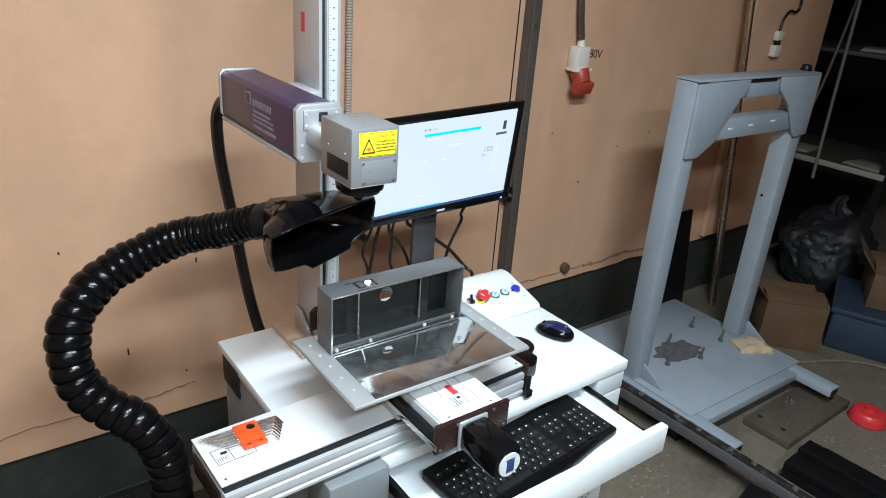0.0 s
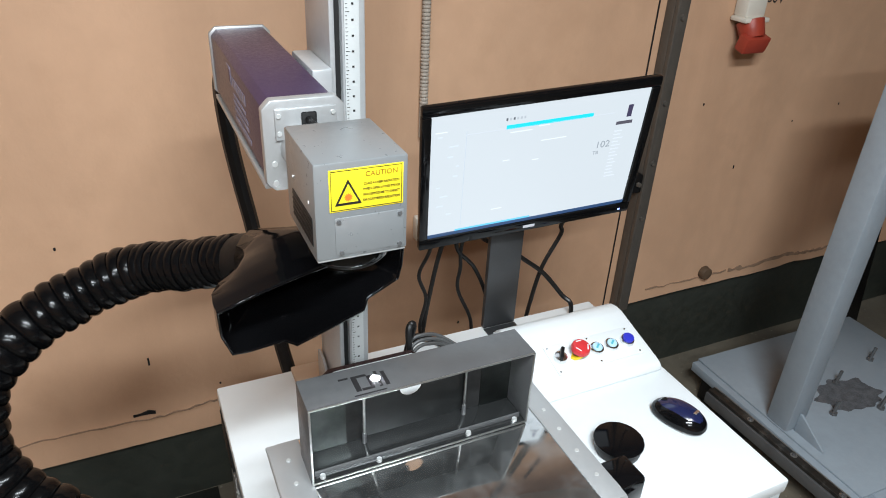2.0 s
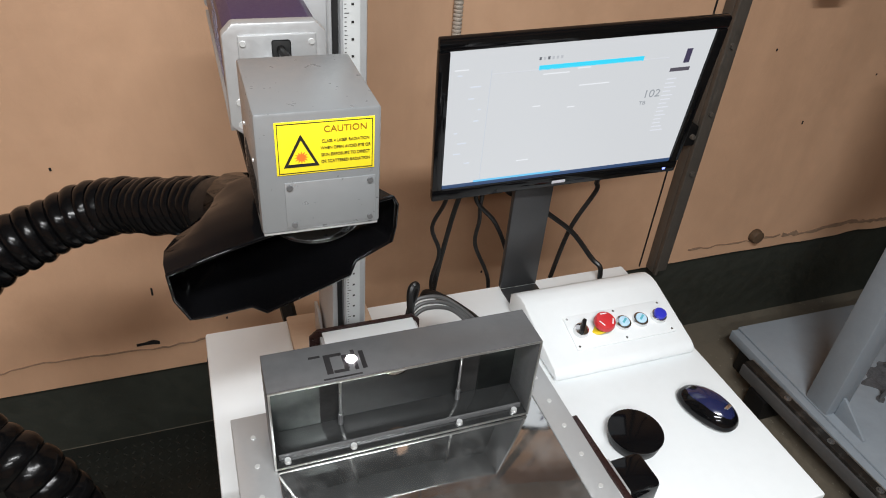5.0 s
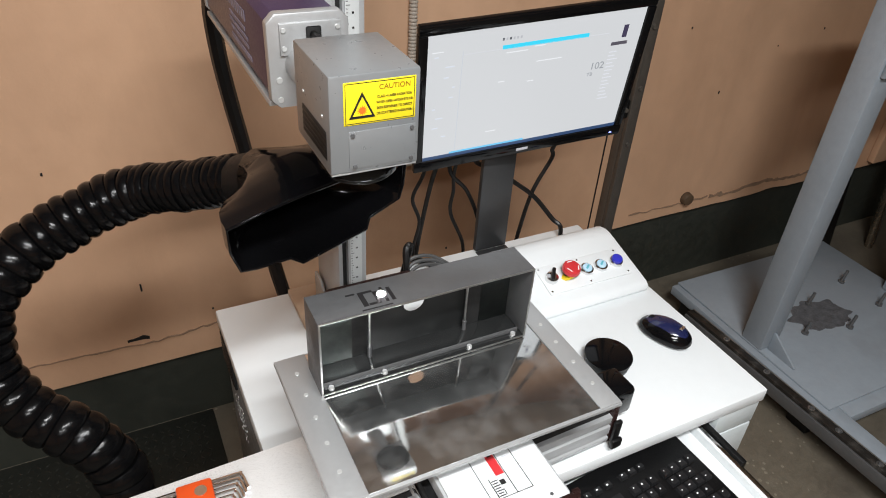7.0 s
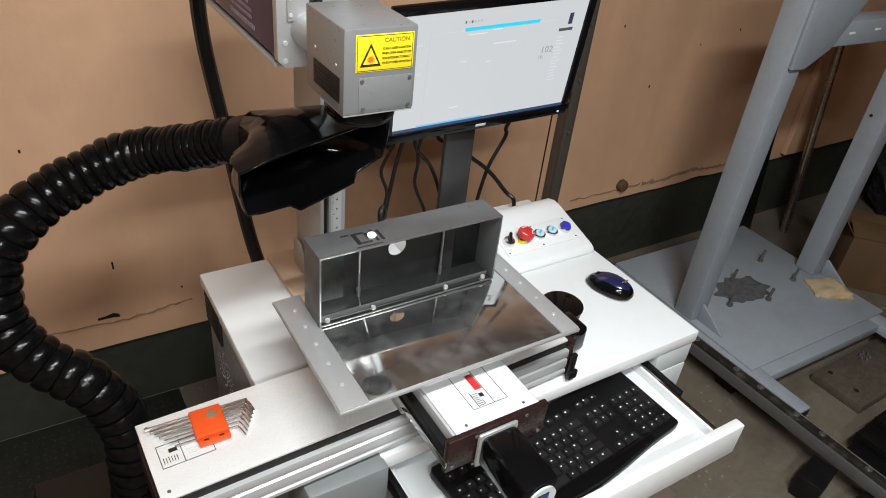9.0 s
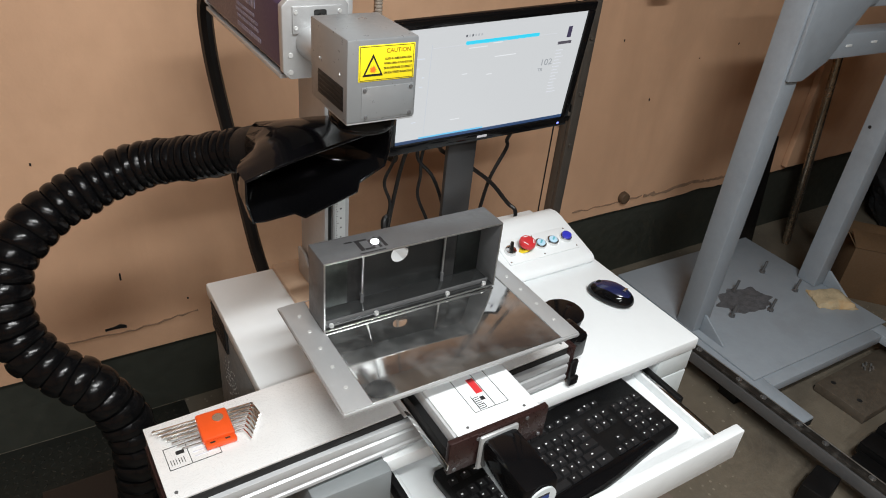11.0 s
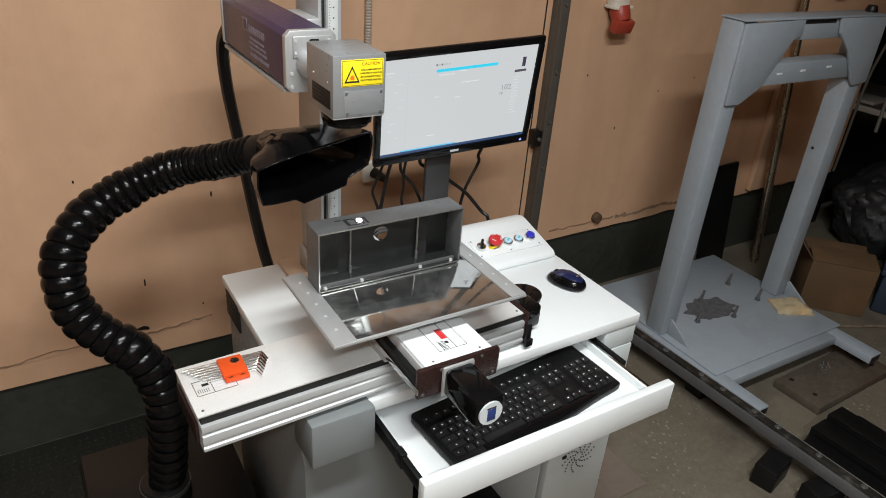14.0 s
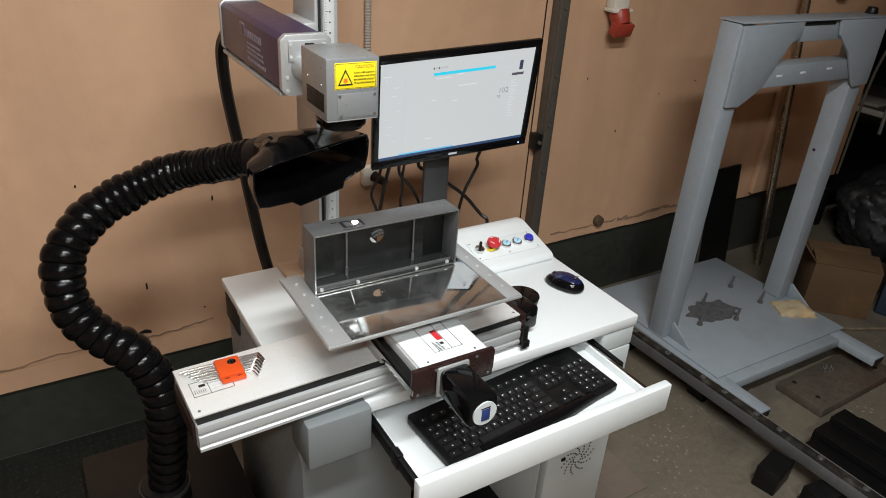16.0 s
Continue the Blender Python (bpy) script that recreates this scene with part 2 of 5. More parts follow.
def smudged(m, low, high, scale):
    """Cloudy wiping marks: the gloss of a polished sheet varies in patches."""
    n, l = m.node_tree.nodes, m.node_tree.links
    b = n["Principled BSDF"]
    tc = n.new("ShaderNodeTexCoord")
    t = n.new("ShaderNodeTexNoise")
    t.inputs["Scale"].default_value, t.inputs["Detail"].default_value, t.inputs["Roughness"].default_value, t.inputs["Distortion"].default_value = scale, 7, 0.62, 0.1
    l.new(tc.outputs["Object"], t.inputs["Vector"])
    r = n.new("ShaderNodeMapRange")
    r.inputs[1].default_value, r.inputs[2].default_value, r.inputs[3].default_value, r.inputs[4].default_value = 0.45, 0.68, low, high
    l.new(t.outputs[0], r.inputs[0])
    l.new(r.outputs[0], b.inputs["Roughness"])
    k = n.new("ShaderNodeMapRange")
    k.inputs[1].default_value, k.inputs[2].default_value, k.inputs[3].default_value, k.inputs[4].default_value = 0.45, 0.75, 0.97, 0.88
    l.new(t.outputs[0], k.inputs[0])
    l.new(k.outputs[0], b.inputs["Metallic"])


smudged(M_MIRROR, 0.045, 0.19, 15)
smudged(M_STEELMIR, 0.34, 0.48, 12)


# ---------------------------------------------------------------- helpers
def finish(name, bm, material, parent=None, label="", smooth=True):
    bmesh.ops.recalc_face_normals(bm, faces=bm.faces)
    me = bpy.data.meshes.new(name)
    bm.to_mesh(me)
    bm.free()
    me.materials.append(material)
    if smooth:
        me.shade_smooth()
        me.set_sharp_from_angle(angle=radians(32))
    ob = new(name, me)
    if parent:
        ob.parent = parent
    if label:
        tagged(ob, label)
    return ob


def part(name, bm, material, parent, label=""):
    return finish(name, bm, material, parent, label)


def thing(name, label, category, m=None, group=""):
    ob = new(name)
    ob.empty_display_size = 0.05
    ob.matrix_world = m or Matrix()
    return tagged(ob, label, category, group)


def box(x0, x1, y0, y1, z0, z1, bevel=0.002, bm=None, m=None, seg=2):
    bm = bm or bmesh.new()
    mm = (m or Matrix()) @ Matrix.LocRotScale(((x0 + x1) / 2, (y0 + y1) / 2, (z0 + z1) / 2), None, (abs(x1 - x0), abs(y1 - y0), abs(z1 - z0)))
    g = bmesh.ops.create_cube(bm, size=1, matrix=mm)
    if bevel:
        e = list({e for v in g["verts"] for e in v.link_edges})
        bmesh.ops.bevel(bm, geom=e, offset=bevel, segments=seg, affect="EDGES", profile=0.5)
    return bm


def cyl(p0, p1, r0, r1=None, seg=24, bm=None, bevel=0.0):
    bm = bm or bmesh.new()
    p0, p1 = Vector(p0), Vector(p1)
    d = p1 - p0
    q = d.to_track_quat("Z", "Y").to_matrix().to_4x4()
    g = bmesh.ops.create_cone(bm, cap_ends=True, segments=seg, radius1=r0, radius2=r0 if r1 is None else r1, depth=d.length, matrix=Matrix.Translation((p0 + p1) / 2) @ q)
    if bevel:
        e = [e for e in {e for v in g["verts"] for e in v.link_edges} if len(e.link_faces) == 2 and e.calc_face_angle(0) > 1.0]
        bmesh.ops.bevel(bm, geom=e, offset=bevel, segments=2, affect="EDGES", profile=0.5)
    return bm


def prism(poly, axis, lo, hi, bm=None, bevel=0.0):
    """Extrudes a polygon, given in the two other axes in order, along an axis."""
    bm = bm or bmesh.new()

    def at(a, b, c):
        return {"x": (c, a, b), "y": (a, c, b), "z": (a, b, c)}[axis]

    lo_v = [bm.verts.new(at(a, b, lo)) for a, b in poly]
    hi_v = [bm.verts.new(at(a, b, hi)) for a, b in poly]
    bm.faces.new(lo_v), bm.faces.new(hi_v[::-1])
    n = len(poly)
    for i in range(n):
        bm.faces.new((lo_v[i], lo_v[(i + 1) % n], hi_v[(i + 1) % n], hi_v[i]))
    bmesh.ops.recalc_face_normals(bm, faces=bm.faces)
    if bevel:
        es = [e for e in {e for v in lo_v + hi_v for e in v.link_edges}]
        bmesh.ops.bevel(bm, geom=es, offset=bevel, segments=2, affect="EDGES", profile=0.5)
    return bm


def spline(pts, per=8):
    pts = [Vector(p) for p in pts]
    ext = [2 * pts[0] - pts[1]] + pts + [2 * pts[-1] - pts[-2]]
    out = []
    for i in range(1, len(ext) - 2):
        a, b, c, d = ext[i - 1:i + 3]
        for k in range(per):
            t = k / per
            out.append(0.5 * ((2 * b) + (c - a) * t + (2 * a - 5 * b + 4 * c - d) * t * t + (3 * b - a - 3 * c + d) * t ** 3))
    return out + [pts[-1]]


def resample(path, step):
    out, carry = [path[0]], 0.0
    for a, b in zip(path, path[1:]):
        d = (b - a).length
        s = step - carry
        while s <= d:
            out.append(a.lerp(b, s / d))
            s += step
        carry = d - (s - step)
    return out


def sweep(path, radius, seg=10, bm=None, caps=True):
    """A round tube along points; radius is a number or a function of (index, angle)."""
    bm = bm or bmesh.new()
    rings, up = [], Vector((0.13, 0.2, 0.97))
    for i, p in enumerate(path):
        d = (path[min(i + 1, len(path) - 1)] - path[max(i - 1, 0)]).normalized()
        side = d.cross(up)
        if side.length < 1e-4:
            side = d.cross(Vector((1, 0, 0)))
        side.normalize()
        up = side.cross(d).normalized()
        ring = []
        for k in range(seg):
            a = 2 * math.pi * k / seg
            r = radius(i, a) if callable(radius) else radius
            ring.append(bm.verts.new(p + (math.cos(a) * side + math.sin(a) * up) * r))
        rings.append(ring)
    for a, b in zip(rings, rings[1:]):
        for k in range(seg):
            bm.faces.new((a[k], a[(k + 1) % seg], b[(k + 1) % seg], b[k]))
    if caps:
        bm.faces.new(rings[0][::-1]), bm.faces.new(rings[-1])
    return bm


def cable(name, label, pts, r, material=None, category="cable", group=""):
    ob = finish(name, sweep(spline(pts, 8), r, 8), material or M_RUBBER)
    return tagged(ob, label, category, group)


def letters(text, size, material, parent, m, name="lettering", depth=0.0004):
    cu = bpy.data.curves.new(name, "FONT")
    cu.body, cu.size, cu.extrude = text, size, depth
    cu.align_x, cu.align_y = "CENTER", "CENTER"
    tmp = bpy.data.objects.new(name, cu)
    scene.collection.objects.link(tmp)
    me = bpy.data.meshes.new_from_object(tmp.evaluated_get(bpy.context.evaluated_depsgraph_get()))
    bpy.data.objects.remove(tmp)
    me.materials.append(material)
    ob = new(name, me)
    ob.parent = parent
    ob.matrix_basis = m
    return ob


def screw(x, y, z, axis, r, parent, material=None, h=0.0015):
    d = {"z": (0, 0, 1), "-y": (0, -1, 0), "-x": (-1, 0, 0), "x": (1, 0, 0)}[axis]
    p = Vector((x, y, z))
    return part("screw", cyl(p - Vector(d) * 0.002, p + Vector(d) * h, r, r * 0.8, 12), material or M_ZINC, parent)


# ---------------------------------------------------------------- the room
LEDGE = 0.275


def structure(name, bm, material, label, category, smooth=True):
    return tagged(finish(name, bm, material, None, "", smooth), label, category, "", "structure")


def uneven_wall(x0, x1, z0, z1):
    """The north wall's plaster: a thick slab whose lower edge breaks off unevenly above the dado."""
    bm = bmesh.new()
    n = 160
    rng = random.Random(4)
    front, top = [], []
    for i in range(n + 1):
        x = x0 + (x1 - x0) * i / n
        dz = 0.004 * noise.noise(Vector((x * 3, 0, 0))) + 0.003 * noise.noise(Vector((x * 14, 3, 0)))
        if x > 1.0:
            dz += 0.012 * max(0, noise.noise(Vector((x * 6, 9, 0)))) + 0.004 * (x - 1.0)
        front.append((x, z0 + dz))
    for x, z in front:
        top.append((bm.verts.new((x, WALL_Y, z)), bm.verts.new((x, WALL_Y, z1)), bm.verts.new((x, WALL_Y + 0.2, z)), bm.verts.new((x, WALL_Y + 0.2, z1))))
    for a, b in zip(top, top[1:]):
        bm.faces.new((a[0], b[0], b[1], a[1]))
        bm.faces.new((a[2], a[3], b[3], b[2]))
        bm.faces.new((a[0], a[2], b[2], b[0]))
        bm.faces.new((a[1], b[1], b[3], a[3]))
    for a in (top[0], top[-1]):
        bm.faces.new((a[0], a[1], a[3], a[2]))
    return bm


wall_north = structure("wall_north", uneven_wall(-3.6, 3.0, LEDGE, 2.9), M_WALL, "salmon-pink painted plaster wall with stains and specks", "wall", False)
structure("wall_dado", box(-3.6, 3.0, WALL_Y + 0.022, WALL_Y + 0.2, FLOOR - 0.05, LEDGE - 0.002, 0), M_BAND, "dark green dirty painted band low on the wall", "wall")
structure("wall_foot", box(-3.6, 0.40, WALL_Y + 0.003, WALL_Y + 0.0215, 0.200, LEDGE + 0.0, 0), M_WALL, "lower strip of pink plaster above the dark band", "wall")
structure("floor", box(-3.6, 6.5, -4.2, 3.4, FLOOR - 0.1, FLOOR, 0), M_FLOOR, "worn brown-grey concrete floor with stains", "floor")
# unseen enclosure, added so that pale surfaces bounce light into the room
structure("ceiling", box(-3.7, 6.6, -4.3, 3.5, 2.9, 3.0, 0), M_CEIL, "unseen ceiling added to close the room and bounce light", "ceiling")
structure("wall_west", box(-3.7, -3.6, -4.3, 0.9, FLOOR - 0.05, 2.9, 0), M_WALL, "unseen salmon-pink side wall added to bounce light", "wall")
structure("wall_south", box(-3.7, 6.6, -4.3, -4.2, FLOOR - 0.05, 2.9, 0), M_WALL, "unseen salmon-pink rear wall added to bounce light", "wall")
# store darkness is put into these surfaces' near-black colour
structure("wall_east", box(6.5, 6.6, -4.2, 3.5, FLOOR - 0.05, 2.9, 0), M_DARK, "far wall, near-black in place of the unlit store's shade", "wall")
structure("wall_recess_back", box(3.0, 6.5, 3.3, 3.4, FLOOR - 0.05, 2.9, 0), M_DARK, "back wall of the store, its lack of light put into a near-black colour", "wall")
structure("wall_recess_side", box(2.96, 3.0, WALL_Y + 0.2, 3.3, FLOOR - 0.05, 2.9, 0), M_DARK, "side wall of the store, its lack of light put into a near-black colour", "wall")
structure("wall_recess_lintel", box(3.0, 6.5, WALL_Y, WALL_Y + 0.2, 1.75, 2.9, 0), M_DARK, "lintel over the store opening, near-black in place of shade", "wall")


def crack(x0, x1, z, wobble, thick, seed):
    """A jagged crack, as thin broken plaster lying on the wall."""
    rng = random.Random(seed)
    bm = bmesh.new()
    x, up, lo = x0, [], []
    while x < x1:
        c = z + wobble * noise.noise(Vector((x * 5, seed, 0))) + 0.004 * rng.uniform(-1, 1)
        t = thick * rng.uniform(0.15, 1.0) * (1.6 if rng.random() < 0.12 else 1)
        up.append((x, c + t)), lo.append((x, c - t * 0.5))
        x += rng.uniform(0.008, 0.03)
    vs = [(bm.verts.new((a[0], WALL_Y - 0.0035, a[1])), bm.verts.new((b[0], WALL_Y - 0.0035, b[1])), bm.verts.new((b[0], WALL_Y + 0.004, b[1])), bm.verts.new((a[0], WALL_Y + 0.004, a[1]))) for a, b in zip(up, lo)]
    for a, b in zip(vs, vs[1:]):
        for k in range(4):
            bm.faces.new((a[k], a[(k + 1) % 4], b[(k + 1) % 4], b[k]))
    bm.faces.new(vs[0]), bm.faces.new(vs[-1][::-1])
    return bm


wear = thing("wall_crack", "cracked and chipped plaster along the wall's foot", "crack", None)
tagged(wear, kind="structure")
part("crack_line", crack(-2.4, -0.3, 0.284, 0.012, 0.0026, 3), M_CHIP, wear)
part("crack_line", crack(1.05, 1.42, 0.318, 0.010, 0.003, 5), M_CHIP, wear)
part("crack_line", crack(1.42, 2.2, 0.318, 0.014, 0.011, 8), M_CHIP, wear)
part("crack_line", crack(-0.545, -0.49, 0.296, 0.006, 0.006, 11), M_DARK, wear)
for x, z, s in ((-0.486, 0.453, 0.018), (-0.275, 0.70, 0.013), (-0.62, 0.79, 0.006), (0.93 + 0.19, 0.95, 0.006), (1.311, 0.727, 0.009), (-0.9, 1.05, 0.008), (-1.02, 1.2, 0.006), (0.35, 0.36, 0.006), (-0.33, 0.34, 0.005), (1.72, 0.9, 0.006), (1.52, 0.86, 0.004)):
    part("chip", box(x - 0.0022, x + 0.0022, WALL_Y - 0.002, WALL_Y + 0.002, z - s * 0.6, z + s * 0.6, 0.001), M_DARK, wear)

# steel post on the wall with its bolts, and a fine seam beside it
post = thing("steel_post", "dull grey painted steel post bolted up the wall", "post")
tagged(post, kind="structure")
part("post_web", box(0.905, 0.957, WALL_Y - 0.035, WALL_Y - 0.001, LEDGE + 0.005, 2.9, 0.003), M_POST, post)
part("post_lip", box(0.905, 0.915, WALL_Y - 0.05, WALL_Y - 0.0355, LEDGE + 0.005, 2.9, 0.002), M_POST, post)
part("seam", box(0.879, 0.883, WALL_Y - 0.003, WALL_Y + 0.002, LEDGE + 0.01, 2.9, 0.0005), M_DARK, post)
for z in (0.62, 0.80, 0.98, 1.21, 1.36):
    part("bolt", cyl((0.937, WALL_Y - 0.034, z), (0.937, WALL_Y - 0.041, z), 0.008, 0.007, 6), M_POST, post)

part("clamp", box(0.874, 0.9045, WALL_Y - 0.045, WALL_Y - 0.001, 0.715, 0.772, 0.004), M_BLACK, post, "black steel clamp")
part("clamp_bolt", cyl((0.889, WALL_Y - 0.044, 0.744), (0.889, WALL_Y - 0.054, 0.744), 0.008, 0.007, 6), M_POST, post)

stub = finish("wall_plug", cyl((1.30, WALL_Y + 0.002, 0.336), (1.30, WALL_Y - 0.022, 0.336), 0.024, 0.021, 20, None, 0.003), mat("rusty_brown_plug", (0.10, 0.062, 0.035), 0.7, 0.1, 0.3, 30, 100, 0.4, 120))
tagged(stub, "round rusty brown plug stuck in the wall", "plug")

# corrugated conduit
pts = resample(spline([(0.213, WALL_Y - 0.011, z) for z in (0.95, 1.3, 1.7, 2.1, 2.5, 2.9)], 10), 0.0028)
conduit = finish("corrugated_conduit", sweep(pts, lambda i, a: 0.0105 if i % 3 else 0.0085, 10), M_CONDUIT)
tagged(conduit, "thin grey corrugated conduit running up the wall", "conduit")

# red three-phase socket with its cable
sock = thing("industrial_socket", "cream and red industrial power socket on the wall", "socket", pose(1.184, WALL_Y, 1.208))
part("housing", box(-0.036, 0.036, -0.05, -0.001, -0.005, 0.075, 0.008), M_CREAM, sock)
part("neck", cyl((0, -0.028, 0.07), (0, -0.026, 0.105), 0.017, 0.012, 16), M_CREAM, sock)
part("flange", box(-0.045, 0.045, -0.062, -0.004, -0.016, -0.003, 0.004), M_CREAM, sock)
part("socket_body", cyl((0, -0.035, -0.014), (0.003, -0.056, -0.058), 0.038, 0.032, 20, None, 0.003), M_SOCKRED, sock, "red socket barrel")
part("flap", box(-0.040, 0.046, -0.098, -0.06, -0.072, -0.025, 0.006, None, pose(0, 0, 0, 18)), M_SOCKRED, sock, "red hinged flap")
cable("socket_cable", "thick dark cable running down to the socket", [(1.150, WALL_Y - 0.02, 2.4), (1.146, WALL_Y - 0.02, 1.9), (1.150, WALL_Y - 0.02, 1.55), (1.166, WALL_Y - 0.022, 1.40), (1.183, WALL_Y - 0.026, 1.305)], 0.014, mat("brown_sheathed_cable", (0.07, 0.042, 0.03), 0.5, 0, 0.3, 20, 90))
letters("380V", 0.045, M_INK, wall_north, Matrix.Translation((1.291, WALL_Y - 0.0006, 1.247)) @ pose(0, 0, 0, 90, 0, 0) @ pose(0, 0, 0, 0, 0, -4), "handwriting")
# hanging lamp holder far along the wall
holder = thing("hanging_connector", "pale ceramic connector hanging from a dark wire", "connector", pose(2.515, WALL_Y - 0.048, 1.235))
part("ceramic_body", box(-0.03, 0.03, -0.016, 0.016, -0.02, 0.035, 0.006), M_CREAM, holder)
part("ceramic_body", box(-0.026, 0.026, -0.014, 0.014, 0.055, 0.10, 0.006), M_CREAM, holder)
part("collar", cyl((0, 0, 0.03), (0, 0, 0.06), 0.014, None, 12), M_BLACK, holder)
part("wire", sweep(spline([(0, 0, 0.1), (0.01, 0, 0.15), (0.05, 0, 0.19), (0.10, 0, 0.185), (0.13, 0, 0.21), (0.12, 0, 0.30), (0.1, 0.0, 0.6)], 6), 0.006, 8), M_RUBBER, holder)
# pilaster step where the wall thickens
structure("wall_pilaster", box(2.30, 2.99, WALL_Y - 0.03, WALL_Y - 0.001, LEDGE + 0.03, 2.9, 0.004), M_WALL, "slightly proud pink plaster pier", "wall")

# ---------------------------------------------------------------- cabinet table of the marking machine
TOP = 0.685
FRONT, BACK, LEFT, RIGHT = -0.30, 0.264, -0.368, 0.450
cab = thing("machine_cabinet", "white powder-coated steel cabinet table of the marking machine", "cabinet", None)
part("worktop", box(LEFT, RIGHT, FRONT, BACK, TOP - 0.028, TOP, 0.004), M_WHITE, cab, "white enamelled worktop")
part("top_rail", box(LEFT + 0.004, RIGHT - 0.004, FRONT + 0.22, FRONT + 0.235, TOP - 0.115, TOP - 0.029, 0.001), M_GREYW, cab)
# right pedestal: upper block, lower block with a seam
part("pedestal_top", box(0.352, RIGHT - 0.002, FRONT + 0.004, BACK - 0.01, 0.603, TOP - 0.0285, 0.003), M_GREYW, cab)
part("pedestal", box(0.352, RIGHT - 0.002, FRONT + 0.004, BACK - 0.01, 0.520, 0.600, 0.003), M_GREYW, cab)
part("pedestal_front", box(0.245, RIGHT - 0.002, FRONT + 0.005, FRONT + 0.03, 0.03, 0.519, 0.003), M_GREYW, cab)
part("pedestal_side", box(RIGHT - 0.03, RIGHT - 0.002, FRONT + 0.031, BACK - 0.01, 0.03, 0.519, 0.003), M_GREYW, cab)
part("pedestal_inner_side", box(0.245, 0.26, FRONT + 0.031, BACK - 0.01, 0.03, 0.519, 0.002), M_GREYW, cab)
part("back_panel", box(LEFT + 0.01, RIGHT - 0.031, BACK - 0.03, BACK - 0.012, 0.03, TOP - 0.03, 0.002), M_GREYW, cab)
# left pedestal, set back under the stage
part("left_pedestal", prism([(FRONT + 0.045, 0.03), (BACK - 0.031, 0.03), (BACK - 0.031, TOP - 0.029), (-0.22, TOP - 0.029), (-0.235, 0.56), (FRONT + 0.045, 0.53)], "x", LEFT + 0.004, -0.115, None, 0.003), M_SHADECOAT, cab)
part("side_vent", box(LEFT - 0.0005, LEFT + 0.006, 0.135, 0.232, 0.598, 0.668, 0.001), M_SLOTDARK, cab, "dark louvred vent")
for i in range(5):
    part("louvre", box(LEFT - 0.002, LEFT + 0.004, 0.138, 0.229, 0.606 + i * 0.013, 0.611 + i * 0.013, 0.0008), M_BLACK, cab)
# the block's grey is the axis's shade put into its paint
part("support_block", box(-0.3725, -0.246, -0.318, -0.225, 0.584, 0.6858, 0.006), M_SHADECOAT, cab, "pale sheet-steel support block, greyed for the axis's shade")
part("base_plinth", box(LEFT + 0.02, RIGHT - 0.02, FRONT + 0.06, BACK - 0.03, 0.0, 0.029, 0.002), M_BLACK, cab)
for x in (LEFT + 0.07, RIGHT - 0.07):
    for y in (FRONT + 0.11, BACK - 0.08):
        part("caster", cyl((x - 0.012, y, FLOOR + 0.026), (x + 0.012, y, FLOOR + 0.026), 0.026, None, 20, None, 0.004), M_BLACK, cab)
# spiral vent holes on the pedestal front
for arm in range(10):
    for k in range(6):
        a = 2 * math.pi * arm / 10 + k * 0.16
        r = 0.014 + 0.0075 * k
        x, z = 0.346 + r * math.cos(a), 0.278 + r * math.sin(a)
        part("vent_hole", cyl((x, FRONT + 0.0047, z), (x, FRONT + 0.0035, z), 0.0023, None, 6), M_SLOTDARK, cab)
for arm in range(9):
    for k in range(6):
        a = 2 * math.pi * arm / 9 + k * 0.17
        q = 0.012 + 0.0075 * k
        y, z = 0.14 + q * math.cos(a), 0.525 + q * math.sin(a)
        part("vent_hole", cyl((LEFT + 0.0045, y, z), (LEFT + 0.0032, y, z), 0.0024, None, 6), M_EDGE, cab)
part("lock", box(0.290, 0.302, FRONT + 0.001, FRONT + 0.006, 0.292, 0.300, 0.001), M_BLACK, cab)

# drawer pulled out, with slides
drawer = part("drawer", box(-0.215, 0.318, -0.4715, -0.10, 0.606, 0.612, 0.001), M_WHITE, cab, "white steel keyboard drawer pulled open")
part("drawer_front", box(-0.242, 0.366, -0.492, -0.472, 0.578, 0.648, 0.003), M_WHITE, drawer, "white drawer front")
part("side_lip", box(-0.222, -0.2155, -0.4715, -0.10, 0.590, 0.622, 0.001), M_WHITE, drawer)
part("side_lip", box(0.3185, 0.325, -0.4715, -0.10, 0.590, 0.628, 0.001), M_WHITE, drawer)
part("slide_rail", box(0.326, 0.336, -0.465, -0.18, 0.604, 0.626, 0.002), M_CHROME, drawer, "bright steel slide")
part("slide_rail", box(0.3365, 0.347, -0.372, -0.16, 0.600, 0.630, 0.002), M_BLACK, drawer, "black outer slide")
part("slide_rail", box(-0.234, -0.2225, -0.465, -0.18, 0.600, 0.626, 0.002), M_BLACK, drawer, "black outer slide")
part("slide_stop", box(-0.236, -0.2225, -0.40, -0.375, 0.598, 0.632, 0.002), M_BLACK, drawer)

# keyboard
KB = pose(0.062, -0.4395, 0.6125, 3, 0, 5.6)
kb = thing("keyboard", "black computer keyboard with low keys and a curved front edge", "keyboard", KB)
prof = [(-0.222, 0.0), (-0.218, -0.004)] + [(-0.2 + 0.4 * i / 16, -0.006 - 0.012 * math.sin(math.pi * i / 16) ** 2) for i in range(17)] + [(0.218, -0.004), (0.222, 0.0), (0.222, 0.142), (0.216, 0.150), (-0.216, 0.150), (-0.222, 0.142)]
part("case", prism(prof, "z", 0.0, 0.016, None, 0.003), M_BLACK, kb)
part("palm_rest", prism([(-0.15 + 0.3 * i / 10, -0.003 - 0.011 * math.sin(math.pi * (0.12 + 0.76 * i / 10)) ** 2) for i in range(11)] + [(0.15, 0.012), (-0.15, 0.012)], "z", 0.0155, 0.018, None, 0.001), M_GLOSSBLK, kb)
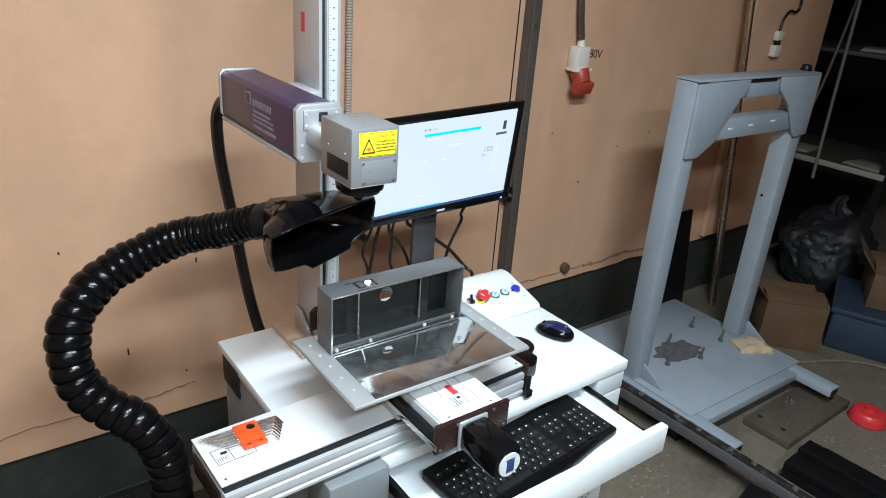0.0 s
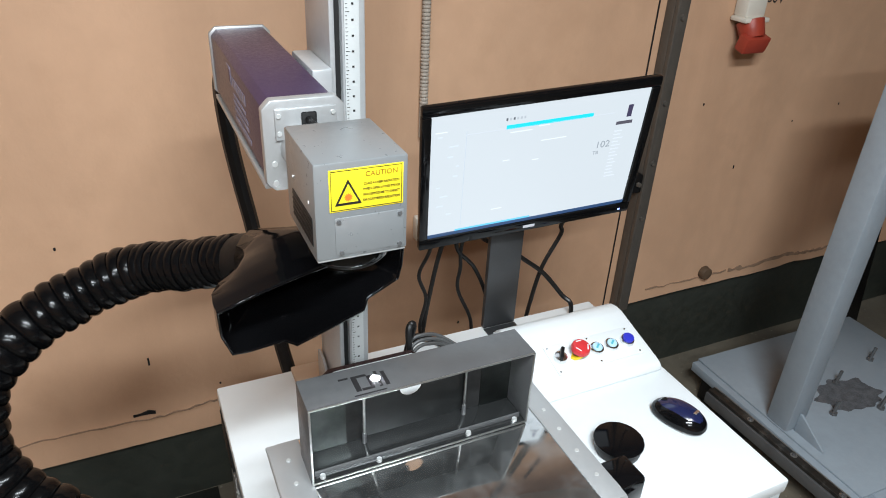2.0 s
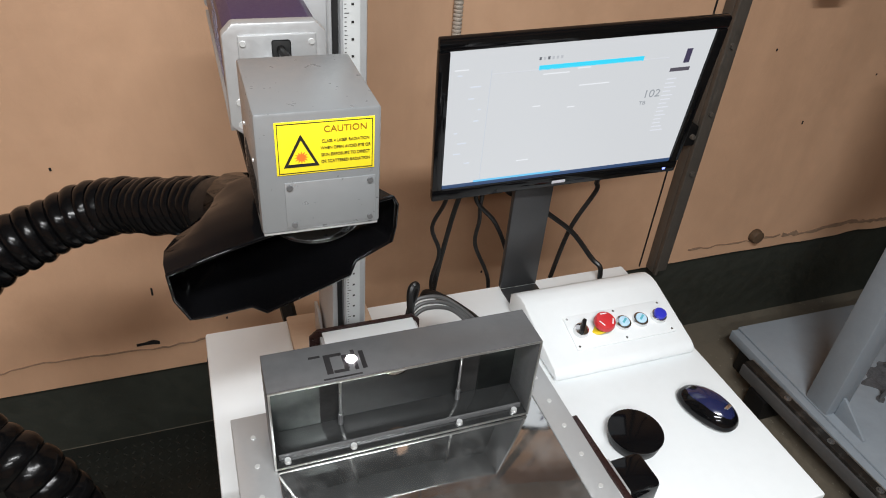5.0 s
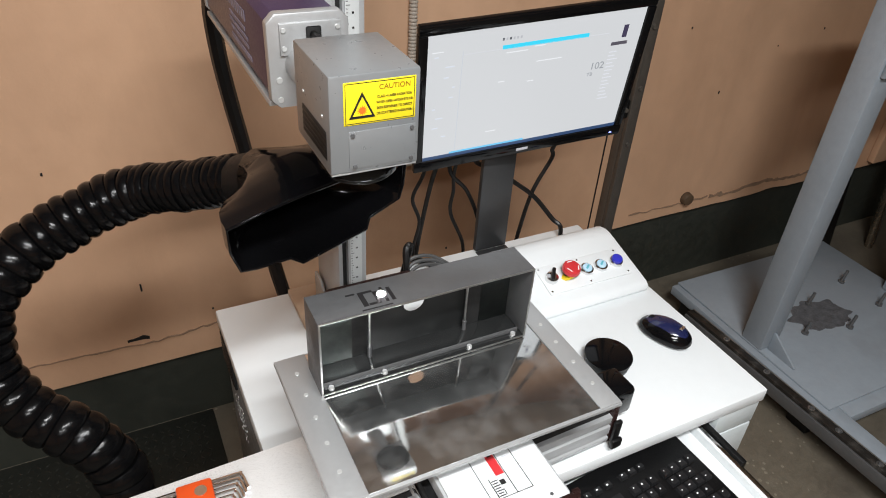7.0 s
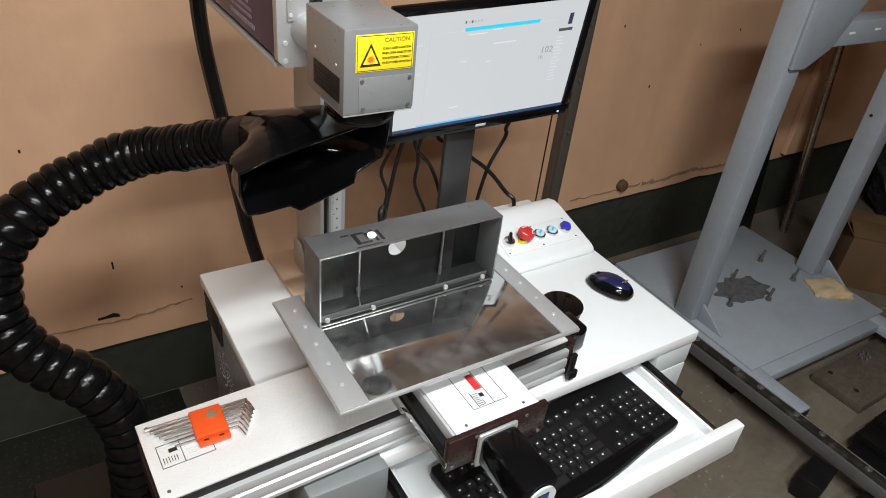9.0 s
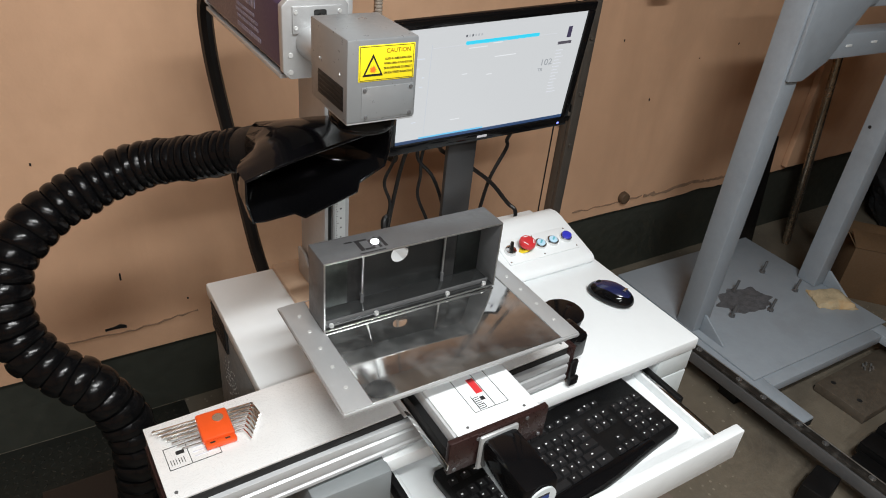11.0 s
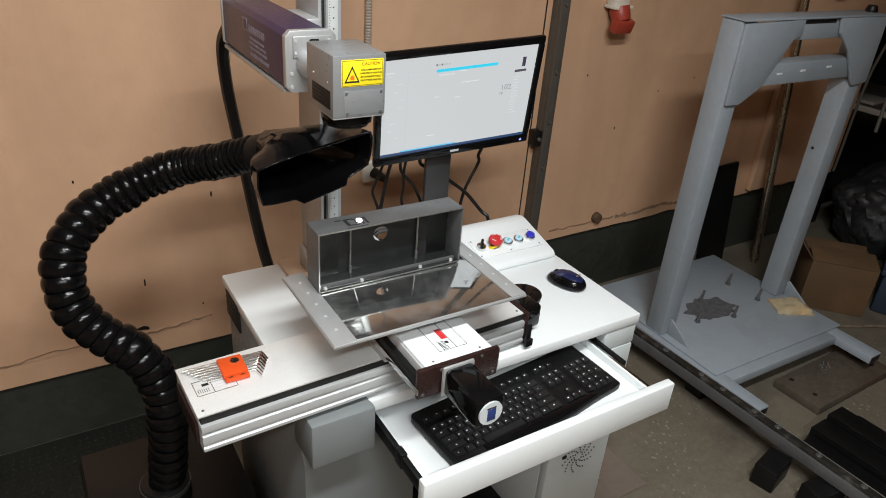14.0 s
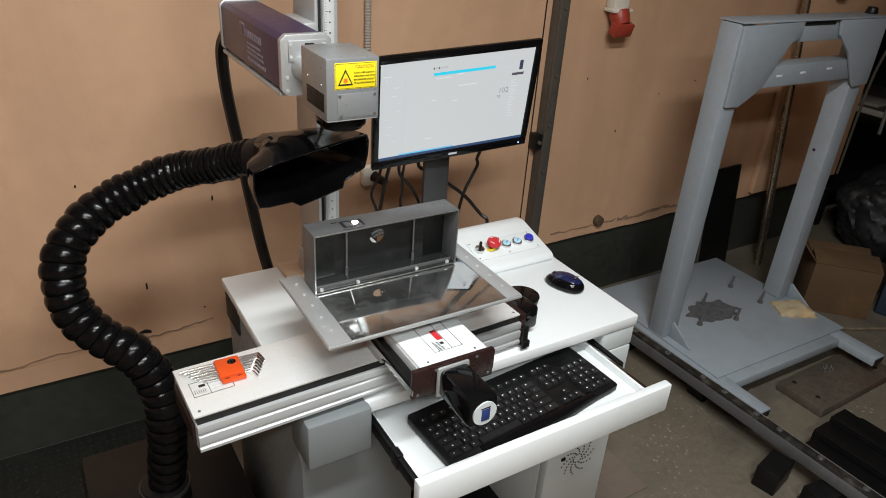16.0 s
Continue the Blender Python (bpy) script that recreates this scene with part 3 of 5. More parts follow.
M_KEY = mat("black_key_plastic", (0.013, 0.013, 0.014), 0.34, 0, 0.15, 40, 300, spread=0.25)
key_meshes = {}


def key(x, y, w, d=0.0155, mark=True):
    k = (round(w, 4), round(d, 4))
    if k not in key_meshes:
        bm = bmesh.new()
        lo = [bm.verts.new((sx * w / 2, sy * d / 2, 0)) for sx, sy in ((-1, -1), (1, -1), (1, 1), (-1, 1))]
        hi = [bm.verts.new((sx * (w / 2 - 0.0016), sy * (d / 2 - 0.0016) + 0.0005, 0.0055)) for sx, sy in ((-1, -1), (1, -1), (1, 1), (-1, 1))]
        bm.faces.new(hi)
        for i in range(4):
            bm.faces.new((lo[i], lo[(i + 1) % 4], hi[(i + 1) % 4], hi[i]))
        me = bpy.data.meshes.new("key")
        bm.to_mesh(me), bm.free()
        me.materials.append(M_KEY)
        key_meshes[k] = me
    ob = new("key", key_meshes[k])
    ob.parent, ob.location = kb, (x, y, 0.0158)
    if mark:
        marks.append((x, y))


marks = []
U = 0.0182
for row, (y, x0, widths) in enumerate((
        (0.112, -0.2, [1] * 13 + [1.9]), (0.094, -0.2, [1.5] + [1] * 12 + [1.4]), (0.076, -0.2, [1.8] + [1] * 11 + [2.1]),
        (0.058, -0.2, [2.2] + [1] * 10 + [2.7]), (0.040, -0.2, [1.4, 1.2, 1.2, 5.6, 1.2, 1.2, 1.2, 1.9]))):
    x = x0 - 0.012
    for w in widths:
        key(x + w * U / 2, y - 0.022, w * U - 0.0022, 0.0158, w < 3)
        x += w * U
for i in range(13):
    key(-0.203 + i * 0.0208 + (0.004 if i else 0), 0.117, 0.015, 0.011)
for i in range(3):
    for y in (0.090, 0.072):
        key(0.083 + i * U, y, U - 0.0024)
    key(0.083 + i * U, 0.018, U - 0.0024)
    key(0.083 + i * U, 0.117, 0.015, 0.011)
key(0.083 + U, 0.036, U - 0.0024)
for i in range(4):
    for y in (0.090, 0.072, 0.054, 0.036, 0.018):
        if i == 3 and y in (0.072, 0.036):
            continue
        key(0.149 + i * U, y, U - 0.0024)
bm = bmesh.new()
rng = random.Random(2)
for x, y in marks:
    w, hgt = rng.uniform(0.0009, 0.0019), rng.uniform(0.0012, 0.0022)
    ox, oy = rng.uniform(-0.004, -0.001), rng.uniform(-0.001, 0.003)
    box(x + ox - w, x + ox + w, y + oy - hgt * 0.6, y + oy + hgt * 0.6, 0.0214, 0.0217, 0, bm)
tagged(part("key_prints", bm, mat("white_key_print", (0.75, 0.76, 0.76), 0.5), kb, "small pale key symbols"), kind="stuff")

# mouse
mouse = thing("computer_mouse", "dark navy and black wireless computer mouse", "mouse", pose(0.3735, -0.119, TOP, 0, 0, 20) @ Matrix.Diagonal((1.10, 0.97, 1.0, 1)))


def mouse_shell(wid, length, h, z0, taper):
    bm = bmesh.new()
    bmesh.ops.create_uvsphere(bm, u_segments=28, v_segments=16, radius=1)
    for v in bm.verts:
        x, y, z = v.co
        s = 1 - taper * max(0, y) ** 2
        wx = math.copysign(abs(x) ** 0.8, x) * wid * s
        v.co = (wx, math.copysign(abs(y) ** 0.85, y) * length, z0 + (z * h * (1 - 0.25 * max(0, y)) if z > 0 else z * 0.006))
    return bm


part("body", mouse_shell(0.029, 0.053, 0.026, 0.007, 0.12), M_GLOSSBLK, mouse)
part("shell", mouse_shell(0.0255, 0.050, 0.0275, 0.008, 0.15), M_NAVY, mouse, "navy blue shell")
part("scroll_wheel", cyl((-0.0035, 0.031, 0.0215), (0.0035, 0.031, 0.0215), 0.008, None, 16, None, 0.001), M_BLACK, mouse)
part("logo_patch", box(-0.006, 0.006, -0.042, -0.036, 0.0245, 0.0262, 0.0005, None, pose(0, 0, 0, -18)), M_CHROME, mouse)

# control console
con = thing("control_console", "white sloped control box with buttons and a key switch", "control box", pose(0.163, 0.001, TOP))
part("housing", prism([(0, 0), (0.195, 0), (0.195, 0.035), (0.175, 0.052), (0.158, 0.056), (0.140, 0.055), (0.01, 0.020), (0, 0.013)], "x", 0.0, 0.275, None, 0.006), M_WHITE, con)
SL = math.degrees(math.atan2(0.035, 0.130))
onslope = pose(0.154, 0.067, 0.0357, SL, 0, 0)
plate = part("button_plate", box(-0.098, 0.098, -0.034, 0.034, 0.0, 0.0022, 0.0008), M_WHITE, con, "white button plate")
plate.matrix_basis = onslope


def on_plate(name, bm, material, label=""):
    ob = part(name, bm, material, con, label)
    ob.matrix_basis = onslope
    return ob


for x in (-0.092, 0.0, 0.092):
    for y in (-0.028, 0.028):
        on_plate("screw", cyl((x, y, 0.0015), (x, y, 0.0034), 0.0026, 0.002, 10), M_CHROME)
on_plate("key_switch", cyl((-0.078, 0, 0.002), (-0.078, 0, 0.012), 0.0135, 0.0125, 24, None, 0.001), M_CHROME, "chrome key switch")
on_plate("key_lever", box(-0.0815, -0.0745, -0.014, 0.016, 0.012, 0.022, 0.002, None, Matrix.Translation((-0.078, 0, 0)) @ pose(0, 0, 0, 0, 0, -35) @ Matrix.Translation((0.078, 0, 0))), M_BLACK, "black selector lever")
on_plate("stop_collar", cyl((-0.037, 0.004, 0.002), (-0.039, 0.006, 0.006), 0.0215, None, 28), mat("yellow_collar", (0.8, 0.6, 0.02), 0.4), "yellow collar ring")
on_plate("stop_stem", cyl((-0.037, 0, 0.006), (-0.037, 0, 0.018), 0.012, None, 20), M_BLACK)
on_plate("stop_button", cyl((-0.037, 0, 0.016), (-0.037, 0, 0.028), 0.0195, 0.0175, 32, None, 0.003), M_RED, "red mushroom stop button")
for k in range(3):
    on_plate("arrow_mark", box(-0.006, 0.006, 0.011, 0.0132, 0.0282, 0.0286, 0.0002, None, Matrix.Translation((-0.037, 0, 0)) @ pose(0, 0, 0, 0, 0, 120 * k)), M_WHITE)
for x in (0.006, 0.041):
    on_plate("bezel", cyl((x, 0, 0.002), (x, 0, 0.009), 0.0145, 0.0135, 28, None, 0.001), M_CHROME, "chrome bezel")
    on_plate("lens", cyl((x, 0, 0.009), (x, 0, 0.0125), 0.0105, 0.0095, 24, None, 0.001), M_CLEAR, "pale blue lamp lens")
    on_plate("lens_symbol", box(x - 0.006, x + 0.006, -0.002, 0.002, 0.0126, 0.013, 0.0002, None, Matrix.Translation((x, 0, 0)) @ pose(0, 0, 0, 0, 0, 40) @ Matrix.Translation((-x, 0, 0))), mat("teal_ink", (0.1, 0.4, 0.5), 0.5))
on_plate("bezel", cyl((0.079, 0, 0.002), (0.079, 0, 0.010), 0.0145, 0.0135, 28, None, 0.001), M_CHROME, "chrome bezel")
on_plate("push_button", cyl((0.079, 0, 0.010), (0.079, 0, 0.016), 0.0115, 0.011, 24, None, 0.001), M_BLUE, "blue push button")

# ---------------------------------------------------------------- monitor
mon = thing("monitor", "black flat computer monitor on a flat steel stand", "monitor", pose(0.218, 0.187, 1.072, 11.1, -3.96, -5.04))
W, H = 0.440, 0.294
part("back_shell", box(-W / 2 + 0.006, W / 2 - 0.006, 0.014, 0.036, -H / 2 + 0.01, H / 2 - 0.022, 0.008), M_BLACK, mon)
SX, SZ0, SZ1 = W / 2 - 0.0165, -H / 2 + 0.023, H / 2 - 0.019
part("bezel", box(-W / 2, W / 2, 0.0, 0.0135, SZ1, H / 2, 0.003), M_GLOSSBLK, mon, "black top bezel")
part("bezel", box(-W / 2, W / 2, 0.0, 0.0135, -H / 2, SZ0, 0.003), M_GLOSSBLK, mon, "black lower bezel")
part("bezel", box(-W / 2, -SX, 0.0, 0.0135, SZ0 + 0.0002, SZ1 - 0.0002, 0.002), M_GLOSSBLK, mon)
part("bezel", box(SX, W / 2, 0.0, 0.0135, SZ0 + 0.0002, SZ1 - 0.0002, 0.002), M_GLOSSBLK, mon)
SCR = 0.54
part("screen", box(-SX, SX, 0.0045, 0.012, SZ0, SZ1, 0), glow("lit_screen_white", (0.74, 0.765, 0.785), SCR), mon, "lit white screen")


def on_screen(name, x0, x1, z0, z1, color, k, lift=0.0):
    sx, sz = 2 * SX, SZ1 - SZ0
    return part(name, box(-SX + x0 * sx, -SX + x1 * sx, 0.0036 - lift, 0.0042 - lift, SZ1 - z1 * sz, SZ1 - z0 * sz, 0), glow("lit_" + name, color, k), mon)


on_screen("title_bar", 0.33, 0.735, 0.143, 0.173, (0.02, 0.48, 0.66), 0.9)
on_screen("task_bar", 0.0, 1.0, 0.972, 1.0, (0.02, 0.06, 0.16), 0.6)
on_screen("task_bar_start", 0.13, 0.5, 0.957, 0.971, (0.12, 0.45, 0.70), 0.8)
on_screen("tool_strip", 0.905, 0.928, 0.12, 0.215, (0.05, 0.04, 0.10), 0.5)
on_screen("tool_strip", 0.86, 0.94, 0.245, 0.27, (0.10, 0.09, 0.12), 0.5)
on_screen("panel_edge", 0.153, 0.156, 0.14, 0.955, (0.45, 0.48, 0.52), 0.8)
on_screen("panel_edge", 0.157, 0.84, 0.168, 0.172, (0.5, 0.52, 0.55), 0.8)
rng = random.Random(7)
for i in range(6):
    on_screen("tool_icon", 0.325 + i * 0.016, 0.333 + i * 0.016, 0.088, 0.106, (0.12, 0.13, 0.15) if i in (0, 2) else (0.5, 0.52, 0.55), 0.6)
for i in range(14):
    z = 0.32 + 0.03 * i
    on_screen("panel_text", 0.86, 0.86 + rng.uniform(0.03, 0.06), z, z + 0.007, (0.52, 0.54, 0.58), 0.85)
for i in range(9):
    x, z = rng.uniform(0.02, 0.12), 0.16 + 0.08 * i
    on_screen("panel_text", x, x + rng.uniform(0.01, 0.04), z, z + 0.008, (0.5, 0.54, 0.6), 0.85)
for x, z, w in ((0.35, 0.2, 0.1), (0.48, 0.18, 0.05), (0.5, 0.3, 0.12), (0.33, 0.42, 0.03), (0.47, 0.45, 0.03), (0.30, 0.83, 0.05), (0.02, 0.125, 0.05)):
    on_screen("panel_text", x, x + w, z, z + 0.006, (0.56, 0.58, 0.6), 0.9)
letters("102", 0.020, glow("lit_drawing", (0.42, 0.45, 0.48), 0.5), mon, pose(0.128, 0.0040, 0.022, 90), "drawing_text", 0.0003)
letters("TB", 0.010, glow("lit_drawing_small", (0.42, 0.45, 0.48), 0.5), mon, pose(0.116, 0.0040, 0.006, 90), "drawing_text", 0.0003)
part("logo_bar", box(-0.012, 0.012, -0.0006, 0.001, -H / 2 + 0.008, -H / 2 + 0.014, 0.0003), M_PALEINK, mon)
part("power_light", box(W / 2 - 0.026, W / 2 - 0.021, -0.0006, 0.001, -H / 2 + 0.008, -H / 2 + 0.012, 0.0003), glow("blue_led", (0.2, 0.25, 1.0), 2.0), mon, "small blue power light")

stand = thing("monitor_stand", "flat brushed steel monitor bracket bolted to the worktop", "monitor stand", None)
part("upright", prism([(0.250, TOP + 0.003), (0.262, TOP + 0.003), (0.262, 1.0), (0.250, 1.0)], "x", 0.172, 0.246, None, 0.001), M_STAND, stand)
part("foot", box(0.172, 0.246, 0.198, 0.2495, TOP, TOP + 0.003, 0.0008), M_STAND, stand)
part("mount", box(0.176, 0.242, 0.222, 0.2495, 0.94, 1.01, 0.003), M_BLACK, stand)
for x in (0.186, 0.232):
    screw(x, 0.226, TOP + 0.003, "z", 0.004, stand)

# ---------------------------------------------------------------- column and laser
col = thing("lift_column", "tall aluminium lifting column with a printed scale", "column", None)
part("extrusion", box(-0.180, -0.1725, 0.102, 0.222, TOP + 0.012, 1.95, 0.002), M_ALU, col)
part("extrusion", box(-0.164, -0.130, 0.102, 0.222, TOP + 0.012, 1.95, 0.006), M_ALU, col)
part("slot", box(-0.1726, -0.1639, 0.110, 0.218, TOP + 0.012, 1.95, 0), M_SLOTDARK, col, "black slot")
part("scale_strip", box(-0.160, -0.140, 0.1005, 0.1025, TOP + 0.02, 1.95, 0.0003), M_RULER, col, "pale printed scale")
part("side_label", box(-0.1808, -0.1798, 0.166, 0.182, 1.402, 1.440, 0.0002), M_RED, col, "red paper label")
bm = bmesh.new()
for i in range(240):
    z = TOP + 0.03 + i * 0.005
    w = 0.009 if i % 10 == 0 else (0.006 if i % 5 == 0 else 0.004)
    box(-0.1585, -0.1585 + w * 0.6, 0.1, 0.1003, z, z + 0.0008, 0, bm)
    if i % 4 == 0:
        box(-0.1505, -0.1475, 0.1, 0.1003, z - 0.0012, z + 0.0016, 0, bm)
part("scale_marks", bm, M_INK, col, "dark scale marks")
part("base_board", box(-0.232, -0.09, 0.09, 0.26, TOP, TOP + 0.012, 0.002), M_WOODPAD, col, "tan base board")
for s in (-0.1265, -0.1855):
    part("gusset", prism([(0.11, TOP + 0.012), (0.22, TOP + 0.012), (0.22, TOP + 0.07), (0.19, TOP + 0.07)], "x", s - 0.003, s + 0.002, None, 0.0008), M_ALUSAT, col)
part("gusset", prism([(-0.124, TOP + 0.012), (-0.100, TOP + 0.012), (-0.124, TOP + 0.075)], "y", 0.13, 0.136, None, 0.0006), M_ALUSAT, col)
for x in (-0.222, -0.1):
    screw(x, 0.1, TOP + 0.012, "z", 0.005, col, M_STEEL)

laser = thing("laser_source", "dark purple laser source body with silver end plates", "laser", pose(-0.2540, 0, 1.2520))
PW, PH = 0.0455, 0.052


def octagon(w, h, c):
    return [(-w, -h + c), (-w + c, -h), (w - c, -h), (w, -h + c), (w, h - c), (w - c, h), (-w + c, h), (-w, h - c)]


part("body", prism(octagon(PW - 0.002, PH - 0.002, 0.009), "y", -0.034, 0.337, None, 0.001), M_PURPLE, laser, "dark purple anodised body")
part("front_plate", prism(octagon(PW + 0.001, PH + 0.001, 0.010), "y", -0.048, -0.0335, None, 0.002), M_ALUSAT, laser, "silver front end plate")
part("rear_plate", prism(octagon(PW + 0.001, PH + 0.001, 0.010), "y", 0.3372, 0.346, None, 0.002), M_ALUSAT, laser, "silver rear end plate")
part("edge_trim", box(-PW - 0.0005, -PW + 0.010, -0.033, 0.3368, -PH - 0.0035, -PH + 0.003, 0.001), M_ALUSAT, laser, "silver lower edge trim")
part("face_plate", box(-0.033, 0.036, -0.0515, -0.0475, 0.008, 0.043, 0.001), M_ALUSAT, laser)
part("beam_window", box(-0.004, 0.013, -0.0525, -0.051, 0.022, 0.0385, 0.002), M_SLOTDARK, laser)
part("window_cable", sweep(spline([(0.004, -0.048, 0.030), (0.005, -0.062, 0.029), (0.012, -0.085, 0.024), (0.020, -0.115, 0.022), (0.022, -0.135, 0.026)], 5), 0.0042, 8), M_RUBBER, laser, "short black cable")
for x in (-0.029, 0.032):
    for z in (0.016, 0.036):
        screw(x, -0.0515, z, "-y", 0.0032, laser)
for x, z in ((-0.036, -0.043), (0.036, -0.043), (0.036, -0.020), (-0.036, -0.020)):
    screw(x, -0.048, z, "-y", 0.004, laser)
part("bracket", box(0.0465, 0.074, 0.09, 0.20, -0.045, 0.045, 0.003), M_ALU, laser, "aluminium carriage bracket")
part("under_rail", box(-0.02, 0.02, 0.0, 0.26, -0.058, -0.0515, 0.001), M_ALUSAT, laser)
for y0, y1, z, t in ((0.070, 0.165, 0.018, 0.0065), (0.075, 0.160, 0.001, 0.0022), (0.062, 0.165, -0.008, 0.0022), (0.060, 0.160, -0.017, 0.0022), (0.050, 0.160, -0.029, 0.0032)):
    n = 8 if t > 0.006 else 13
    for k in range(n):
        a, b = y0 + (y1 - y0) * k / n, y0 + (y1 - y0) * (k + 0.72) / n
        part("print_bar", box(-PW + 0.0011, -PW + 0.0025, a, b, z - t, z + t, 0), M_DIMINK, laser)
part("emblem", box(-PW + 0.0011, -PW + 0.0024, 0.17, 0.20, 0.010, 0.034, 0.0002), M_DIMINK, laser)
part("emblem_core", box(-PW + 0.0008, -PW + 0.0022, 0.173, 0.197, 0.013, 0.031, 0.0002), M_PURPLE, laser)

head = thing("scan_head", "silver-grey scanning head with a yellow caution label", "scan head", pose(-0.2510, -0.1865, 1.2580))
part("shell", box(-0.0440, 0.0445, -0.0515, 0.0545, -0.0485, 0.0475, 0.0024), M_HEAD, head)
part("base_flange", box(-0.0428, 0.0433, -0.0503, 0.0533, -0.0505, -0.0486, 0.0006), M_ALUSAT, head, "bright base flange")
part("access_plate", box(-0.026, 0.0405, -0.0523, -0.0512, -0.0445, -0.0065, 0.0006), M_HEAD, head)
for x, z in ((-0.0225, -0.010), (0.0365, -0.010), (-0.0205, -0.042), (0.0365, -0.042)):
    screw(x, -0.0522, z, "-y", 0.0026, head, M_STEEL)
part("side_grille", box(-0.0446, -0.043, -0.042, 0.031, -0.037, -0.008, 0.0006), M_SLOTDARK, head, "black louvred side opening")
for i in range(5):
    part("grille_bar", box(-0.0452, -0.044, -0.041, 0.030, -0.035 + i * 0.0055, -0.0335 + i * 0.0055, 0.0002), M_BLACK, head)
for y, z in ((-0.032, 0.004), (0.026, 0.006)):
    screw(-0.0435, y, z, "-x", 0.002, head)
part("coupling", cyl((-0.0085, 0.0546, -0.010), (-0.0085, 0.1384, -0.010), 0.021, 0.023, 32), M_ALUSAT, head, "turned aluminium coupling")
part("lens", cyl((0.002, 0.0, -0.0507), (0.002, 0.0, -0.068), 0.0425, 0.041, 40, None, 0.002), M_GLOSSBLK, head, "black field lens")
part("lens_ring", cyl((0.002, 0.0, -0.068), (0.002, 0.0, -0.074), 0.036, 0.035, 40, None, 0.001), M_BLACK, head)
lab = part("caution_label", box(-0.0305, 0.0395, -0.0521, -0.0513, 0.0, 0.0405, 0.0003), M_YELLOW, head, "yellow laser caution label")
for x0, x1, z0, z1 in ((-0.029, 0.038, 0.0012, 0.0017), (-0.029, 0.038, 0.0388, 0.0393), (-0.029, -0.0285, 0.0012, 0.0393), (0.0375, 0.038, 0.0012, 0.0393)):
    part("label_border", box(x0, x1, -0.0524, -0.0521, z0, z1, 0), M_INK, head)
part("warning_triangle", prism([(-0.0255, 0.006), (-0.0005, 0.006), (-0.013, 0.031)], "y", -0.0525, -0.0520), M_INK, head, "black warning triangle")
part("triangle_field", prism([(-0.0222, 0.0085), (-0.0038, 0.0085), (-0.013, 0.0265)], "y", -0.0527, -0.0522), M_YELLOW, head)
bm = bmesh.new()
star = []
for k in range(24):
    r = 0.0052 if k % 2 == 0 else 0.0026
    star.append((-0.013 + r * math.cos(k * math.pi / 12), 0.0135 + r * math.sin(k * math.pi / 12)))
part("burst", prism(star, "y", -0.0529, -0.0524, bm), M_REDINK, head, "orange beam burst")
letters("CAUTION", 0.0068, mat("brown_print", (0.30, 0.14, 0.01), 0.5), head, pose(0.0185, -0.0524, 0.0335, 90), "caution_word", 0.0002)
for i, s in enumerate(("CLASS 4 LASER RADIATION", "WHEN OPEN AVOID EYE OR", "SKIN EXPOSURE TO DIRECT", "OR SCATTERED RADIATION")):
    ob = letters(s, 0.0034, M_INK, head, pose(0.0185, -0.0524, 0.0245 - i * 0.0053, 90) @ Matrix.Diagonal((0.82, 1, 1, 1)), "caution_line", 0.0002)

cable("laser_cable", "thick black cable hanging from the laser to the cabinet", [(-0.272, 0.345, 1.228), (-0.278, 0.395, 1.220), (-0.279, 0.435, 1.175), (-0.273, 0.45, 1.09), (-0.262, 0.45, 1.0), (-0.249, 0.447, 0.91), (-0.231, 0.44, 0.76), (-0.220, 0.40, 0.64), (-0.20, 0.33, 0.50), (-0.20, 0.285, 0.42), (-0.20, 0.255, 0.40)], 0.0145)

# ---------------------------------------------------------------- fume hose and nozzle
hose_path = resample(spline([(-0.318, 0.062, 1.053), (-0.340, 0.088, 1.044), (-0.381, 0.13, 1.022), (-0.473, 0.2, 0.987), (-0.593, 0.19, 0.944), (-0.656, 0.16, 0.905), (-0.687, 0.13, 0.858), (-0.688, 0.1, 0.783), (-0.653, 0.07, 0.729), (-0.6, 0.04, 0.685), (-0.567, 0.02, 0.618), (-0.562, 0.0, 0.541), (-0.571, 0.0, 0.438), (-0.585, 0.005, 0.33)], 12), 0.0034)


def rib(i, a, p, k, fine):
    """Overlapping ribs: each one swells, then tucks under the next; soft wrinkles and sag vary them."""
    base = (0.0318 + 0.00012 * k if fine else 0.0348) + 0.0012 * math.sin(k * 1.7)
    lip = (0.0030 if fine else 0.0046) * math.sin(math.pi * min(1.0, p * 0.9 + 0.12)) ** 0.8 + 0.0016 * p
    return base + lip + 0.0016 * noise.noise(Vector((math.cos(a) * 1.8, math.sin(a) * 1.8, i * 0.09))) + 0.0011 * noise.noise(Vector((math.cos(a) * 5, math.sin(a) * 5, k * 2.3)))


hose = thing("fume_hose", "shiny black ribbed fume extraction hose in a loop", "hose")
lo, k = 0, 0
while lo + 8 < len(hose_path):
    # the ribs lie squeezed together at the nozzle and open out along the loop
    step = 4 if k < 14 else 6 if k < 22 else 8
    part("hose_ring", sweep(hose_path[lo:lo + step + 2], lambda i, a: rib(lo + i, a, min(i, step - 1) / step, k, k < 14) - (0.004 if i > step - 1 else 0.0), 30), M_HOSE, hose)
    lo, k = lo + step, k + 1

nozzle = thing("suction_nozzle", "glossy black flat suction nozzle on the hose end", "nozzle", None)


